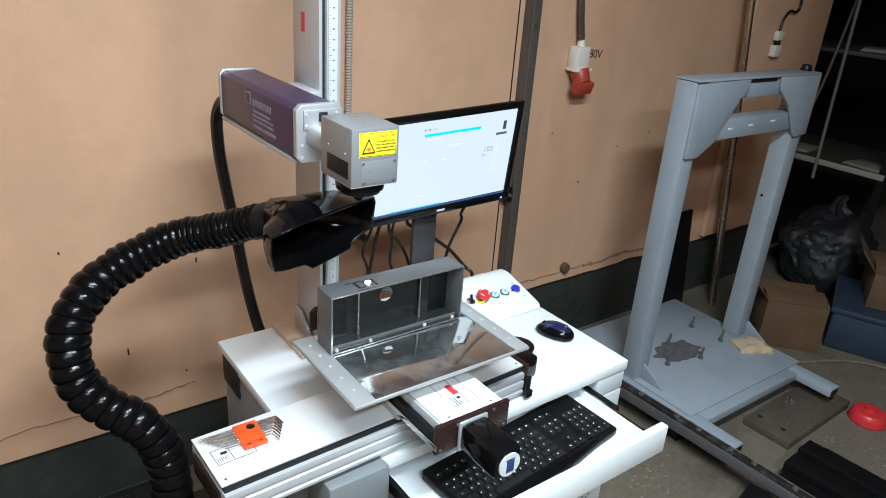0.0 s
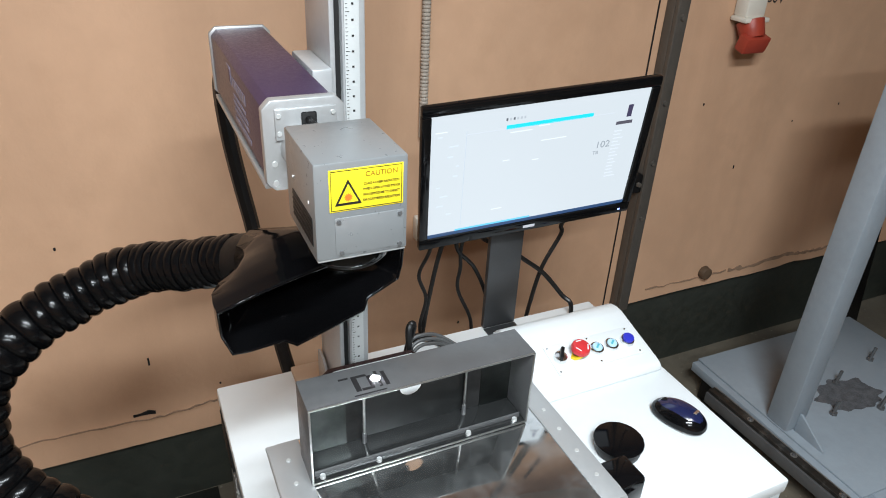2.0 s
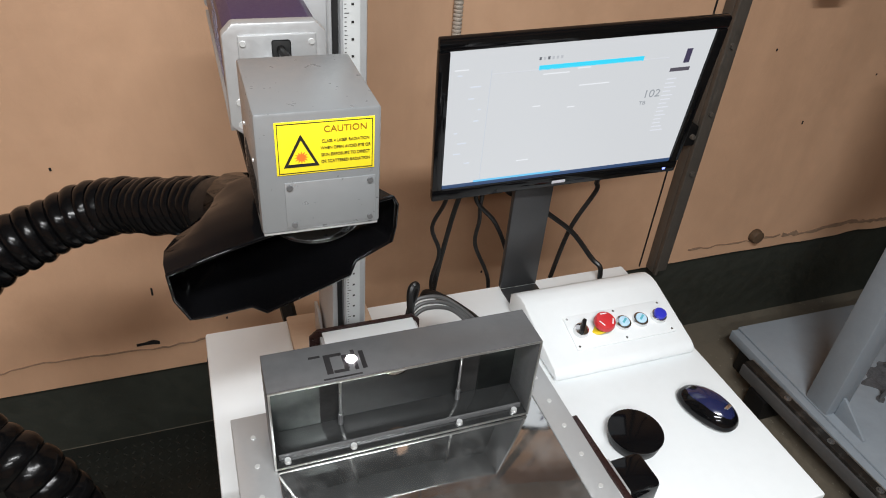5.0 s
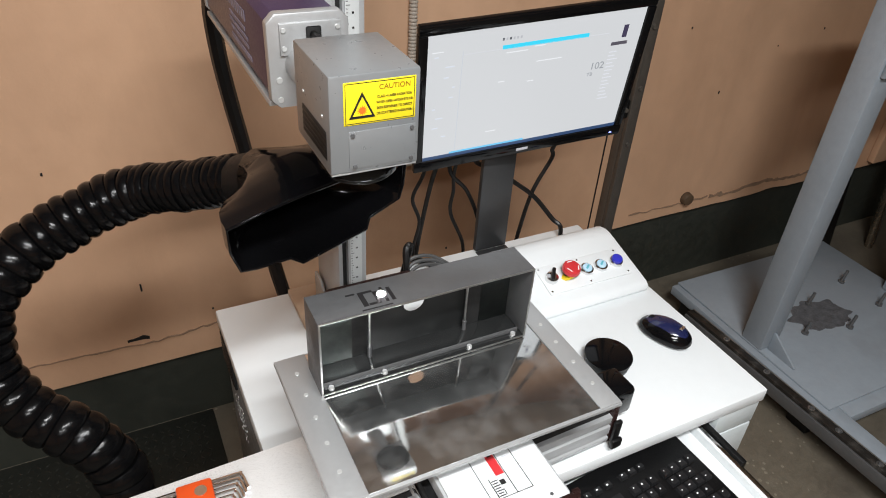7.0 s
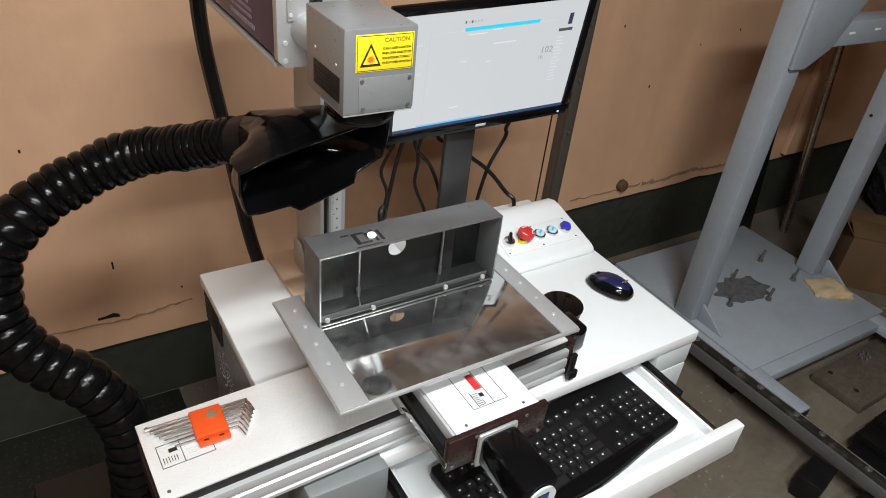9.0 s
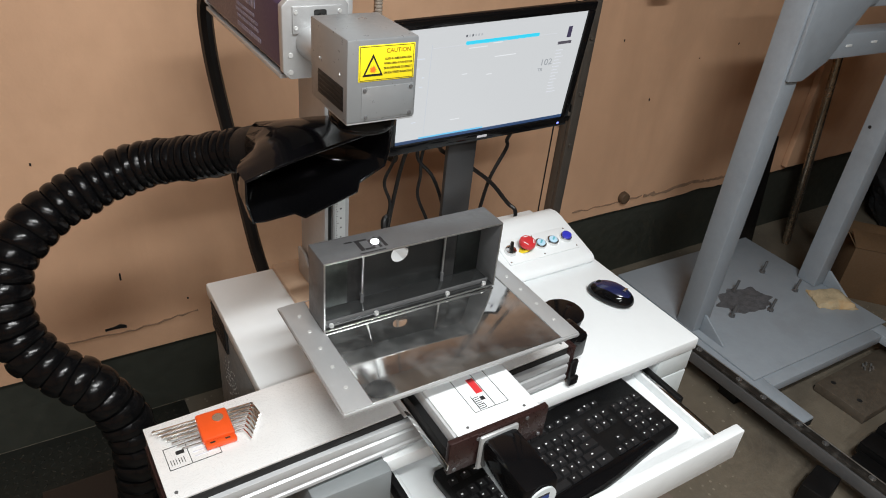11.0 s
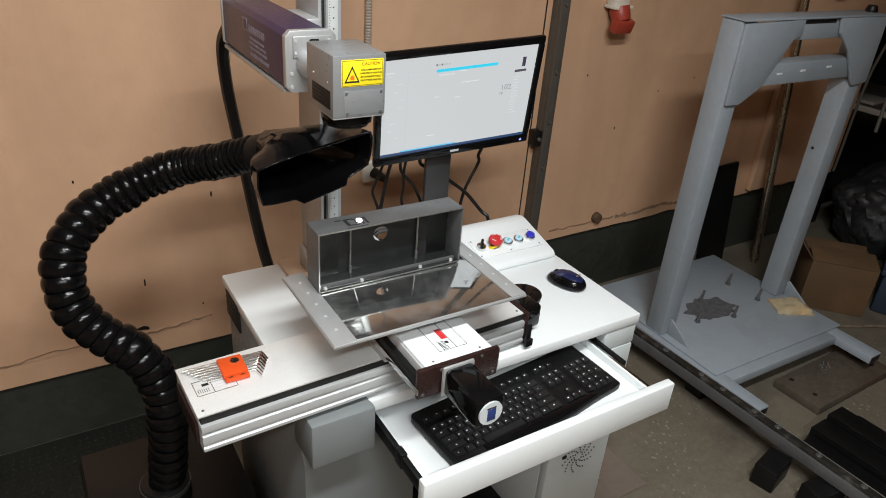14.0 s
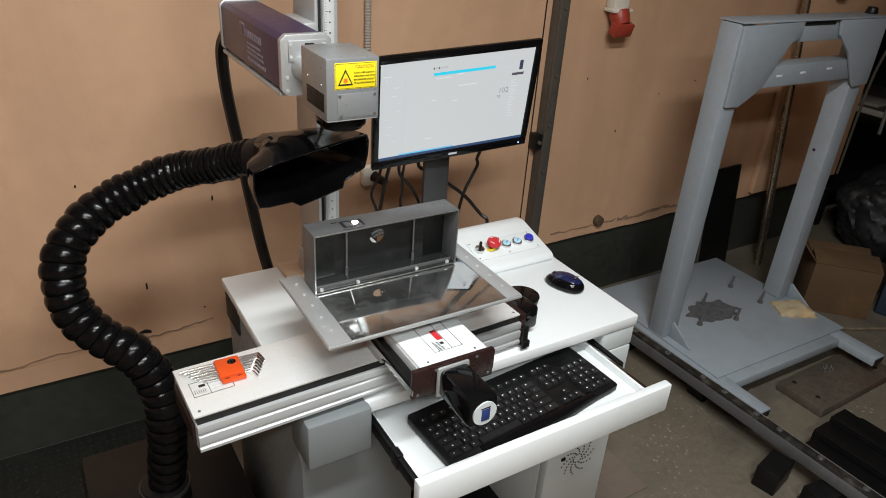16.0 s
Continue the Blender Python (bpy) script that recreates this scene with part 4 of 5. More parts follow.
def nozzle_mesh(grow=0.0):
    """A flared duct: round at the hose, opening into a wide bent mouth with a notched lower lip."""
    bm = bmesh.new()
    mouth = [(-0.377, -0.107, 1.088), (-0.330, -0.096, 1.096), (-0.265, -0.082, 1.104), (-0.200, -0.069, 1.110), (-0.140, -0.055, 1.114), (-0.133, -0.050, 1.100), (-0.132, -0.042, 1.065), (-0.133, -0.032, 1.038), (-0.176, -0.031, 1.016), (-0.186, -0.046, 1.009), (-0.235, -0.063, 1.005), (-0.286, -0.082, 1.003), (-0.301, -0.079, 1.012), (-0.345, -0.084, 1.011), (-0.364, -0.086, 1.013), (-0.375, -0.098, 1.050)]
    n = len(mouth)
    c0, d0 = Vector((-0.293, 0.030, 1.068)), Vector((-0.040, 0.055, -0.020)).normalized()
    side = d0.cross(Vector((0, 0, 1))).normalized()
    up = side.cross(d0)
    hub = sum((Vector(m) for m in mouth), Vector()) / n
    rings = []
    for s in (0.0, 0.12, 0.30, 0.48, 0.66, 0.84, 0.97, 1.0):
        ring = []
        for i, m in enumerate(mouth):
            a = math.pi * 0.86 - 2 * math.pi * i / n
            circ = c0 + (math.cos(a) * side + math.sin(a) * up) * (0.0395 + grow)
            q = circ.lerp(Vector(m), s)
            q += (q - c0.lerp(hub, s)) * 0.22 * math.sin(math.pi * s) ** 1.3
            if s == 0.0:
                q = circ + d0 * 0.02
            ring.append(bm.verts.new(q))
        rings.append(ring)
    for a, b in zip(rings, rings[1:]):
        for k in range(n):
            bm.faces.new((a[k], a[(k + 1) % n], b[(k + 1) % n], b[k]))
    return bm


duct = finish("duct", nozzle_mesh(), M_GLOSSBLK, nozzle)
duct.data.set_sharp_from_angle(angle=radians(80))
sol = duct.modifiers.new("thickness", "SOLIDIFY")
sol.thickness, sol.offset = 0.003, 0.0
part("collar", sweep([Vector(p) for p in ((-0.296, 0.034, 1.066), (-0.306, 0.047, 1.060), (-0.318, 0.062, 1.053), (-0.330, 0.077, 1.047))], lambda i, a: (0.0365, 0.0378, 0.0375, 0.0345)[i], 32), M_BLACK, nozzle, "dull tape collar")

ext = thing("fume_extractor", "black box-shaped fume extractor standing on the floor", "extractor", pose(-0.58, 0.02, FLOOR + 0.005))
part("casing", box(-0.16, 0.17, -0.13, 0.20, 0.03, 0.335, 0.012), M_BLACK, ext)
part("lid", box(-0.155, 0.165, -0.125, 0.195, 0.3355, 0.35, 0.006), M_BLACK, ext)
part("inlet", cyl((-0.005, -0.015, 0.35), (-0.005, -0.015, 0.40), 0.052, 0.05, 32, None, 0.003), M_BLACK, ext, "black inlet collar")
part("hose_clamp", cyl((-0.005, -0.015, 0.385), (-0.005, -0.015, 0.395), 0.0525, None, 32), M_STAND, ext, "dark steel hose clamp")
for x in (-0.12, 0.13):
    for y in (-0.09, 0.16):
        part("foot", cyl((x, y, 0), (x, y, 0.03), 0.02, None, 16), M_BLACK, ext)

# ---------------------------------------------------------------- moving stage
XM = pose(-0.553, -0.299, 0.0, 0, 0, 1.9)
xm = thing("linear_axis", "long aluminium linear axis with a silver cover lying across the cabinet", "linear axis", XM)
L = 0.668
part("cover", box(0.0, L, 0.002, 0.140, 0.762, 0.766, 0.001), M_COVER, xm, "brushed silver cover plate")
part("cover_core", box(0.004, L - 0.006, 0.0005, 0.134, 0.7502, 0.7618, 0), M_SLOTDARK, xm)
part("profile", prism([(-0.006, 0.698), (0.144, 0.698), (0.144, 0.750), (-0.007, 0.750), (-0.007, 0.736), (-0.002, 0.735), (-0.002, 0.732), (-0.008, 0.730), (-0.008, 0.714), (-0.006, 0.712), (-0.006, 0.708), (-0.009, 0.706), (-0.009, 0.700)], "x", 0.002, L - 0.004, None, 0.0008), M_ALU, xm, "aluminium profile")
part("end_plate", box(-0.003, 0.0018, 0.012, 0.128, 0.704, 0.745, 0.001), M_BROWN, xm)
part("end_plate", box(L - 0.0035, L + 0.006, -0.008, 0.146, 0.694, 0.770, 0.002), M_BROWN, xm, "dark brown end plate")
for x, y in ((0.012, 0.014), (0.012, 0.128), (L - 0.012, 0.014), (L - 0.012, 0.128)):
    screw(x, y, 0.766, "z", 0.003, xm, M_STEEL, 0.0006)


def axis_label(parent, x0, y0, w, d, z, turn=0):
    """A printed outline frame with a red tag and small drawing, as bars."""
    t = 0.0009
    for a, b, c, e in ((x0, x0 + w, y0, y0 + t), (x0, x0 + w, y0 + d - t, y0 + d), (x0, x0 + t, y0, y0 + d), (x0 + w - t, x0 + w, y0, y0 + d), (x0 + w * 0.42, x0 + w * 0.42 + t, y0, y0 + d)):
        part("label_line", box(a, b, c, e, z, z + 0.0004, 0), M_INK, parent)
    part("label_symbol", box(x0 + w * 0.20, x0 + w * 0.36, y0 + d * 0.58, y0 + d * 0.74, z, z + 0.0005, 0), M_INK, parent)
    for i in range(6):
        part("label_symbol", box(x0 + w * (0.06 + 0.05 * i), x0 + w * (0.072 + 0.05 * i), y0 + d * 0.18, y0 + d * 0.42, z, z + 0.0005, 0, None, None), M_INK, parent)
    for i in range(3):
        part("label_text", box(x0 + w * 0.50, x0 + w * (0.92 - 0.1 * (i % 2)), y0 + d * (0.24 + 0.2 * i), y0 + d * (0.28 + 0.2 * i), z, z + 0.0004, 0), M_PALEINK, parent)


axis_label(xm, 0.014, 0.050, 0.068, 0.040, 0.7661)
part("red_tag", box(0.600, 0.632, 0.095, 0.104, 0.7661, 0.7666, 0), M_RED, xm, "red warning tag")
axis_label(xm, 0.575, 0.055, 0.075, 0.055, 0.7661)
bracket = part("cable_clip", box(L - 0.002, L + 0.012, -0.016, -0.0085, 0.690, 0.742, 0.003), M_BLACK, xm, "black limit switch bracket")
part("clip_arm", box(L - 0.008, L + 0.012, -0.024, -0.0165, 0.694, 0.712, 0.003), M_BLACK, xm)
part("motor", box(L + 0.0065, L + 0.066, 0.020, 0.074, 0.702, 0.756, 0.007), M_GLOSSBLK, xm, "black square stepper motor")
part("motor_band", box(L + 0.012, L + 0.0145, 0.0185, 0.0755, 0.7005, 0.7575, 0.004), M_ALUSAT, xm, "pale cable tie round the motor")

cap = thing("lens_cap", "round black lens cap lying by the motor on the worktop", "cap", pose(0.226, -0.137, TOP))
part("cap_wall", cyl((0, 0, 0.0), (0, 0, 0.020), 0.038, 0.0415, 48, None, 0.002), M_BLACK, cap)
part("cap_face", cyl((0, 0, 0.0195), (0, 0, 0.023), 0.0425, 0.042, 48, None, 0.0012), M_GLOSSBLK, cap, "glossy round face")

ST = -0.204
ym = thing("cross_axis", "short white-covered cross axis with a black motor at its front end", "linear axis", None)
part("cover", box(ST, ST + 0.136, -0.408, 0.066, 0.8215, 0.8245, 0.001), M_WHITE, ym, "white cover plate")
part("profile", box(ST - 0.004, ST + 0.140, -0.405, 0.062, 0.776, 0.8213, 0.002), M_ALU, ym)
part("side_rail", box(ST - 0.016, ST - 0.0045, -0.412, -0.08, 0.782, 0.806, 0.001), M_BLACK, ym, "black side rail")
part("rail_lip", box(ST - 0.0195, ST - 0.0165, -0.418, -0.09, 0.778, 0.790, 0.0008), M_CHROME, ym)
part("end_plate", box(ST - 0.018, ST + 0.146, -0.418, -0.4085, 0.768, 0.8265, 0.002), M_BROWN, ym, "dark brown end plate")
part("rear_end_plate", prism([(ST - 0.018, 0.770), (ST + 0.148, 0.770), (ST + 0.148, 0.816), (ST + 0.136, 0.827), (ST - 0.006, 0.827), (ST - 0.018, 0.816)], "y", 0.0665, 0.072, None, 0.001), M_BROWN, ym)
part("end_tab", box(ST + 0.1465, ST + 0.158, -0.405, -0.397, 0.770, 0.812, 0.002), M_BROWN, ym)
part("motor", box(ST + 0.030, ST + 0.086, -0.520, -0.419, 0.766, 0.820, 0.008), M_GLOSSBLK, ym, "black square stepper motor")
part("motor_flange", box(ST + 0.026, ST + 0.090, -0.4255, -0.4185, 0.762, 0.824, 0.004), M_ALUSAT, ym, "silver motor flange")
part("motor_face", cyl((ST + 0.058, -0.5205, 0.793), (ST + 0.058, -0.5235, 0.793), 0.0225, None, 32), M_GREYW, ym, "pale round motor label")
part("motor_mark", box(ST + 0.051, ST + 0.067, -0.5246, -0.5234, 0.779, 0.802, 0.0004), mat("label_blue", (0.02, 0.04, 0.16), 0.5), ym)
part("motor_mark", box(ST + 0.049, ST + 0.067, -0.5246, -0.5234, 0.8035, 0.8055, 0.0002), M_INK, ym)
for x in (ST + 0.020, ST + 0.115):
    screw(x, -0.400, 0.8245, "z", 0.0028, ym, M_STEEL, 0.0006)
for x, z in ((ST + 0.026, 0.818), (ST + 0.108, 0.820), (ST - 0.008, 0.776), (ST + 0.136, 0.776)):
    screw(x, -0.418, z, "-y", 0.0035, ym, M_STEEL)
for x0, x1, y0, y1 in ((0.044, 0.101, -0.382, -0.3811), (0.044, 0.101, -0.3009, -0.300), (0.044, 0.0449, -0.381, -0.301), (0.1001, 0.101, -0.381, -0.301), (0.0785, 0.0796, -0.381, -0.301)):
    part("label_line", box(ST + x0, ST + x1, y0, y1, 0.8246, 0.825, 0), M_INK, ym)
part("label_symbol", box(ST + 0.066, ST + 0.073, -0.365, -0.358, 0.8246, 0.8251, 0), M_INK, ym, "small black printed square")
for i in range(7):
    part("spring_mark", box(ST + 0.056, ST + 0.065 - 0.001 * (i % 2), -0.379 + 0.0036 * i, -0.3778 + 0.0036 * i, 0.8246, 0.8251, 0), M_INK, ym)
part("spring_mark", box(ST + 0.0655, ST + 0.0665, -0.3785, -0.370, 0.8246, 0.8251, 0), M_INK, ym)
part("label_line", box(ST + 0.054, ST + 0.0552, -0.380, -0.352, 0.8246, 0.8251, 0), M_INK, ym)
for i in range(5):
    part("label_text", box(ST + 0.084 + 0.003 * (i % 2), ST + 0.096, -0.372 + 0.014 * i, -0.3705 + 0.014 * i, 0.8246, 0.825, 0), M_PALEINK, ym)
part("red_tag", box(ST + 0.066, ST + 0.0775, -0.351, -0.321, 0.8246, 0.8252, 0), M_RED, ym, "red warning tag")
part("tag_text", box(ST + 0.069, ST + 0.0745, -0.3235, -0.3215, 0.82525, 0.8254, 0), M_INK, ym)
part("carriage", box(ST + 0.02, ST + 0.116, -0.295, -0.12, 0.8248, 0.8612, 0.003), M_ALUSAT, ym, "aluminium carriage block")
part("saddle", box(ST - 0.02, ST + 0.156, -0.30, -0.152, 0.7663, 0.7758, 0.002), M_ALUSAT, ym)

PX0, PX1, PY0, PY1, PZ = -0.341, 0.050, -0.346, -0.100, 0.8615
wp = thing("work_plate", "polished steel work plate with satin strips and screws", "work plate", None)
part("base_plate", box(PX0, PX1, PY0, PY1, PZ, PZ + 0.0055, 0.0012), M_ALUSAT, wp, "satin aluminium plate")
part("polished_sheet", box(PX0 + 0.042, PX1 - 0.034, PY0 + 0.004, PY1 - 0.004, PZ + 0.0056, PZ + 0.0066, 0.0003), M_MIRROR, wp, "scratched mirror-polished sheet")
part("strip", prism([(PX0 + 0.001, PY0 + 0.002), (PX0 + 0.0415, PY0 + 0.002), (PX0 + 0.0415, PY1 - 0.002), (PX0 + 0.012, PY1 - 0.002), (PX0 + 0.001, PY1 - 0.012)], "z", PZ + 0.0056, PZ + 0.0076, None, 0.0006), M_ALUSAT, wp, "satin strip")
part("strip", box(PX1 - 0.0335, PX1 - 0.001, PY0 + 0.002, PY1 - 0.002, PZ + 0.0056, PZ + 0.0076, 0.0006), M_ALUSAT, wp, "satin strip")
for y in (-0.135, -0.175, -0.215, -0.258, -0.302):
    screw(PX0 + 0.022, y, PZ + 0.0076, "z", 0.0034, wp, None, 0.001)
    screw(PX1 - 0.017, y, PZ + 0.0076, "z", 0.0034, wp, None, 0.001)

# open steel box on the plate
BX0, BX1, BY0, BY1, BZ0, BZ1 = -0.302, -0.002, -0.186, -0.131, PZ + 0.0080, 0.9885
tb = thing("steel_box", "open-fronted dark sheet-steel box with a round hole standing on the plate", "metal box", None)
T = 0.0022
part("top_panel", box(BX0, BX1, BY0, BY1, BZ1 - T, BZ1, 0.0006), M_STEEL, tb, "dark top panel with engraved marks")
part("bottom_panel", box(BX0, BX1, BY0, BY1, BZ0, BZ0 + T, 0.0006), M_STEELFLR, tb, "polished dark steel floor")
part("side_panel", box(BX0, BX0 + T, BY0, BY1, BZ0 + T + 0.0001, BZ1 - T - 0.0001, 0.0004), M_STEEL, tb)
part("side_panel", box(BX1 - T, BX1, BY0, BY1, BZ0 + T + 0.0001, BZ1 - T - 0.0001, 0.0004), M_STEEL, tb)


def panel_with_hole(x0, x1, z0, z1, y0, y1, cx, cz, r, seg=40):
    bm = bmesh.new()
    outer, inner = [], []
    for i in range(seg):
        a = 2 * math.pi * i / seg
        dx, dz = math.cos(a), math.sin(a)
        s = min(((x1 - cx) if dx > 0 else (cx - x0)) / max(abs(dx), 1e-6), ((z1 - cz) if dz > 0 else (cz - z0)) / max(abs(dz), 1e-6))
        outer.append((cx + dx * s, cz + dz * s)), inner.append((cx + dx * r, cz + dz * r))
    corners = [(x1, z1), (x0, z1), (x0, z0), (x1, z0)]
    for y in (y0, y1):
        o = [bm.verts.new((a, y, b)) for a, b in outer]
        i_ = [bm.verts.new((a, y, b)) for a, b in inner]
        c = [bm.verts.new((a, y, b)) for a, b in corners]
        for k in range(seg):
            n = (k + 1) % seg
            bm.faces.new((o[k], o[n], i_[n], i_[k]))
            same_x = abs(outer[k][0] - outer[n][0]) < 1e-6
            same_z = abs(outer[k][1] - outer[n][1]) < 1e-6
            if not same_x and not same_z:
                best = min(range(4), key=lambda q: (corners[q][0] - outer[k][0]) ** 2 + (corners[q][1] - outer[k][1]) ** 2 + (corners[q][0] - outer[n][0]) ** 2 + (corners[q][1] - outer[n][1]) ** 2)
                bm.faces.new((o[k], o[n], c[best]))
        if y == y0:
            first = i_
        else:
            for k in range(seg):
                n = (k + 1) % seg
                bm.faces.new((first[k], first[n], i_[n], i_[k]))
    return bm


part("back_panel", panel_with_hole(BX0 + T, BX1 - T, BZ0 + T, BZ1 - T, BY1 - T, BY1 - 0.0002, -0.153, 0.9370, 0.0155), M_STEELIN, tb, "back panel with a round hole, blackened for the shade inside the box")
part("bright_panel", box(BX0 + T + 0.0002, -0.243, BY1 - T - 0.0030, BY1 - T - 0.0006, BZ0 + T + 0.0002, BZ1 - T - 0.0002, 0), M_STEELMIR, tb, "bare bright steel panel")
part("bright_panel", box(-0.050, BX1 - T - 0.0002, BY1 - T - 0.0030, BY1 - T - 0.0006, BZ0 + T + 0.0002, BZ1 - T - 0.0002, 0), M_STEELMIR, tb, "bare bright steel panel")
part("black_strip", box(-0.2428, -0.222, BY1 - T - 0.0022, BY1 - T - 0.0006, BZ0 + T + 0.0002, BZ1 - T - 0.0002, 0), M_SLOTDARK, tb)
part("black_strip", box(-0.076, -0.0502, BY1 - T - 0.0022, BY1 - T - 0.0006, BZ0 + T + 0.0002, BZ1 - T - 0.0002, 0), M_SLOTDARK, tb)
for x in (-0.221, -0.0775):
    part("divider_rod", cyl((x, BY1 - 0.012, BZ0 + 0.018), (x, BY1 - 0.012, BZ1 - T - 0.0004), 0.0018, None, 10), M_EDGE, tb, "thin bright rod")
    part("rod_foot", cyl((x, BY1 - 0.012, BZ0 + T), (x, BY1 - 0.012, BZ0 + 0.018), 0.003, None, 10), M_STEEL, tb)
E1 = 0.0026
part("rim", box(BX0, BX1, BY0 - 0.0016, BY0 - 0.0001, BZ1 - E1, BZ1, 0.0005), M_EDGE, tb, "bright cut edge")
part("rim", box(BX0, BX1, BY0 - 0.0016, BY0 - 0.0001, BZ0, BZ0 + E1, 0.0005), M_EDGE, tb)
part("rim", box(BX0, BX0 + E1, BY0 - 0.0016, BY0 - 0.0001, BZ0 + E1 + 0.0001, BZ1 - E1 - 0.0001, 0.0005), M_EDGE, tb)
part("rim", box(BX1 - E1, BX1, BY0 - 0.0016, BY0 - 0.0001, BZ0 + E1 + 0.0001, BZ1 - E1 - 0.0001, 0.0005), M_EDGE, tb)
part("inner_lip", box(BX0 + 0.006, BX1 - 0.006, BY0 + 0.010, BY0 + 0.0115, BZ0 + T, BZ0 + 0.010, 0.0003), M_STEEL, tb)
for x in (-0.287, -0.214, -0.088, -0.018):
    screw(x, BY0 + 0.006, BZ0 + T, "z", 0.0042, tb, None, 0.004)
M_ENGR = mat("laser_engraving", (0.018, 0.017, 0.018), 0.6, 0.3, 0.2)
rng = random.Random(5)
for x0, x1, y0, y1 in ((-0.240, -0.2335, -0.176, -0.148), (-0.2335, -0.221, -0.152, -0.148), (-0.2215, -0.216, -0.172, -0.152), (-0.2325, -0.217, -0.176, -0.172), (-0.211, -0.207, -0.176, -0.147), (-0.203, -0.198, -0.176, -0.150), (-0.255, -0.243, -0.150, -0.147), (-0.245, -0.205, -0.1835, -0.1815)):
    part("engraved_mark", box(x0, x1, y0, y1, BZ1 + 0.00005, BZ1 + 0.00035, 0), M_ENGR, tb)
spot = finish("laser_spot", cyl((-0.2120, -0.160, BZ1 + 0.0004), (-0.2120, -0.160, BZ1 + 0.002), 0.0056, 0.004, 20), glow("white_hot_spot", (1.0, 0.90, 0.95), 60))
tagged(spot, "tiny white-hot laser spot on the steel box", "laser spot")

# hex key set on the axis cover
hexk = thing("hex_key_set", "orange plastic holder with a fan of chrome hex keys", "hex keys", XM @ pose(0.086, 0.095, 0.7662, 0, 0, -3) @ Matrix.Diagonal((0.84, 0.86, 0.9, 1)))
part("holder", box(-0.026, 0.026, -0.030, 0.030, 0.0005, 0.013, 0.004), M_ORANGE, hexk, "orange plastic holder")
part("holder_flap", box(-0.024, 0.026, -0.042, -0.0305, 0.0005, 0.010, 0.003), M_ORANGE, hexk)
part("holder_badge", cyl((0.008, 0.010, 0.0125), (0.008, 0.010, 0.0137), 0.009, None, 20), M_CHROME, hexk)
for k in (-0.012, 0.012):
    part("flap_hole", box(k - 0.004, k + 0.004, -0.0375, -0.0345, 0.0095, 0.0103, 0), M_SLOTDARK, hexk)
for i in range(7):
    r = 0.0032 - i * 0.00032
    y = 0.024 - i * 0.0082
    xl, xr = -0.094 + i * 0.006, 0.068 - i * 0.0045
    part("hex_key", sweep(spline([(xl, y, 0.0065), (-0.02, y, 0.0065), (xr - 0.006, y, 0.0065), (xr, y - 0.003, 0.0065), (xr + 0.003, y - 0.010, 0.0062), (xr + 0.006, y - 0.030 + i * 0.001, 0.006)], 5), r * 0.88, 6), M_CHROME, hexk, "chrome hex key")

# cables behind the stage
for k, dx in enumerate((0.0, 0.009, 0.018)):
    cable("stage_cable", "dark grey cable loop behind the stage", [(-0.062, 0.074, 0.792 - dx * 0.3), (-0.058, 0.085 + dx, 0.806 + dx * 0.3), (-0.035, 0.09 + dx, 0.815 + dx * 0.4), (0.005, 0.085 + dx, 0.806 + dx * 0.3), (0.03 + dx, 0.06, 0.775), (0.035 + dx, 0.04, TOP + 0.004)], 0.0032, mat("grey_cable", (0.07, 0.07, 0.07), 0.45), group="stage cables")
cable("power_cable", "black cable bent up behind the stage", [(-0.066, 0.074, 0.80), (-0.066, 0.088, 0.845), (-0.060, 0.096, 0.858), (-0.052, 0.10, 0.850), (-0.056, 0.12, 0.78), (-0.05, 0.15, TOP + 0.006)], 0.0055)
cable("power_cable", "black cable lying over the worktop's back edge", [(0.03, 0.30, 0.60), (0.028, 0.285, 0.672), (0.035, 0.262, TOP + 0.010), (0.06, 0.235, TOP + 0.009), (0.085, 0.19, TOP + 0.008), (0.10, 0.15, TOP + 0.008)], 0.0065)

# monitor and power cables against the wall
for pts, r in (
        ([(0.060, 0.245, 0.97), (0.054, 0.28, 0.879), (0.036, 0.285, 0.827), (0.053, 0.285, 0.77), (0.042, 0.285, 0.71), (0.047, 0.29, 0.66), (0.05, 0.30, 0.56)], 0.0038),
        ([(0.085, 0.245, 0.97), (0.078, 0.28, 0.879), (0.066, 0.288, 0.797), (0.050, 0.288, 0.687), (0.05, 0.30, 0.56)], 0.0048),
        ([(0.120, 0.245, 0.97), (0.123, 0.28, 0.875), (0.124, 0.28, 0.831), (0.123, 0.283, 0.776), (0.16, 0.285, 0.686), (0.17, 0.30, 0.58)], 0.0038),
        ([(0.100, 0.245, 0.96), (0.113, 0.28, 0.878), (0.154, 0.28, 0.826), (0.187, 0.285, 0.758), (0.206, 0.29, 0.687), (0.21, 0.30, 0.58)], 0.0042),
        ([(0.150, 0.245, 0.93), (0.176, 0.285, 0.883), (0.227, 0.29, 0.853), (0.275, 0.285, 0.817), (0.324, 0.275, 0.777), (0.362, 0.25, 0.728), (0.375, 0.235, TOP + 0.03), (0.378, 0.23, TOP + 0.002)], 0.005),
        ([(0.350, 0.225, 0.97), (0.356, 0.28, 0.889), (0.361, 0.285, 0.861), (0.326, 0.288, 0.785), (0.307, 0.29, 0.691), (0.30, 0.30, 0.58)], 0.0046)):
    cable("monitor_cable", "thin black cable hanging below the monitor", pts, r, group="monitor cables")
outlet = thing("wall_outlet", "white wall outlet with a black plug", "outlet", pose(0.222, WALL_Y, 0.70))
part("plate", box(-0.026, 0.024, -0.03, -0.001, -0.028, 0.038, 0.006), M_CREAM, outlet)
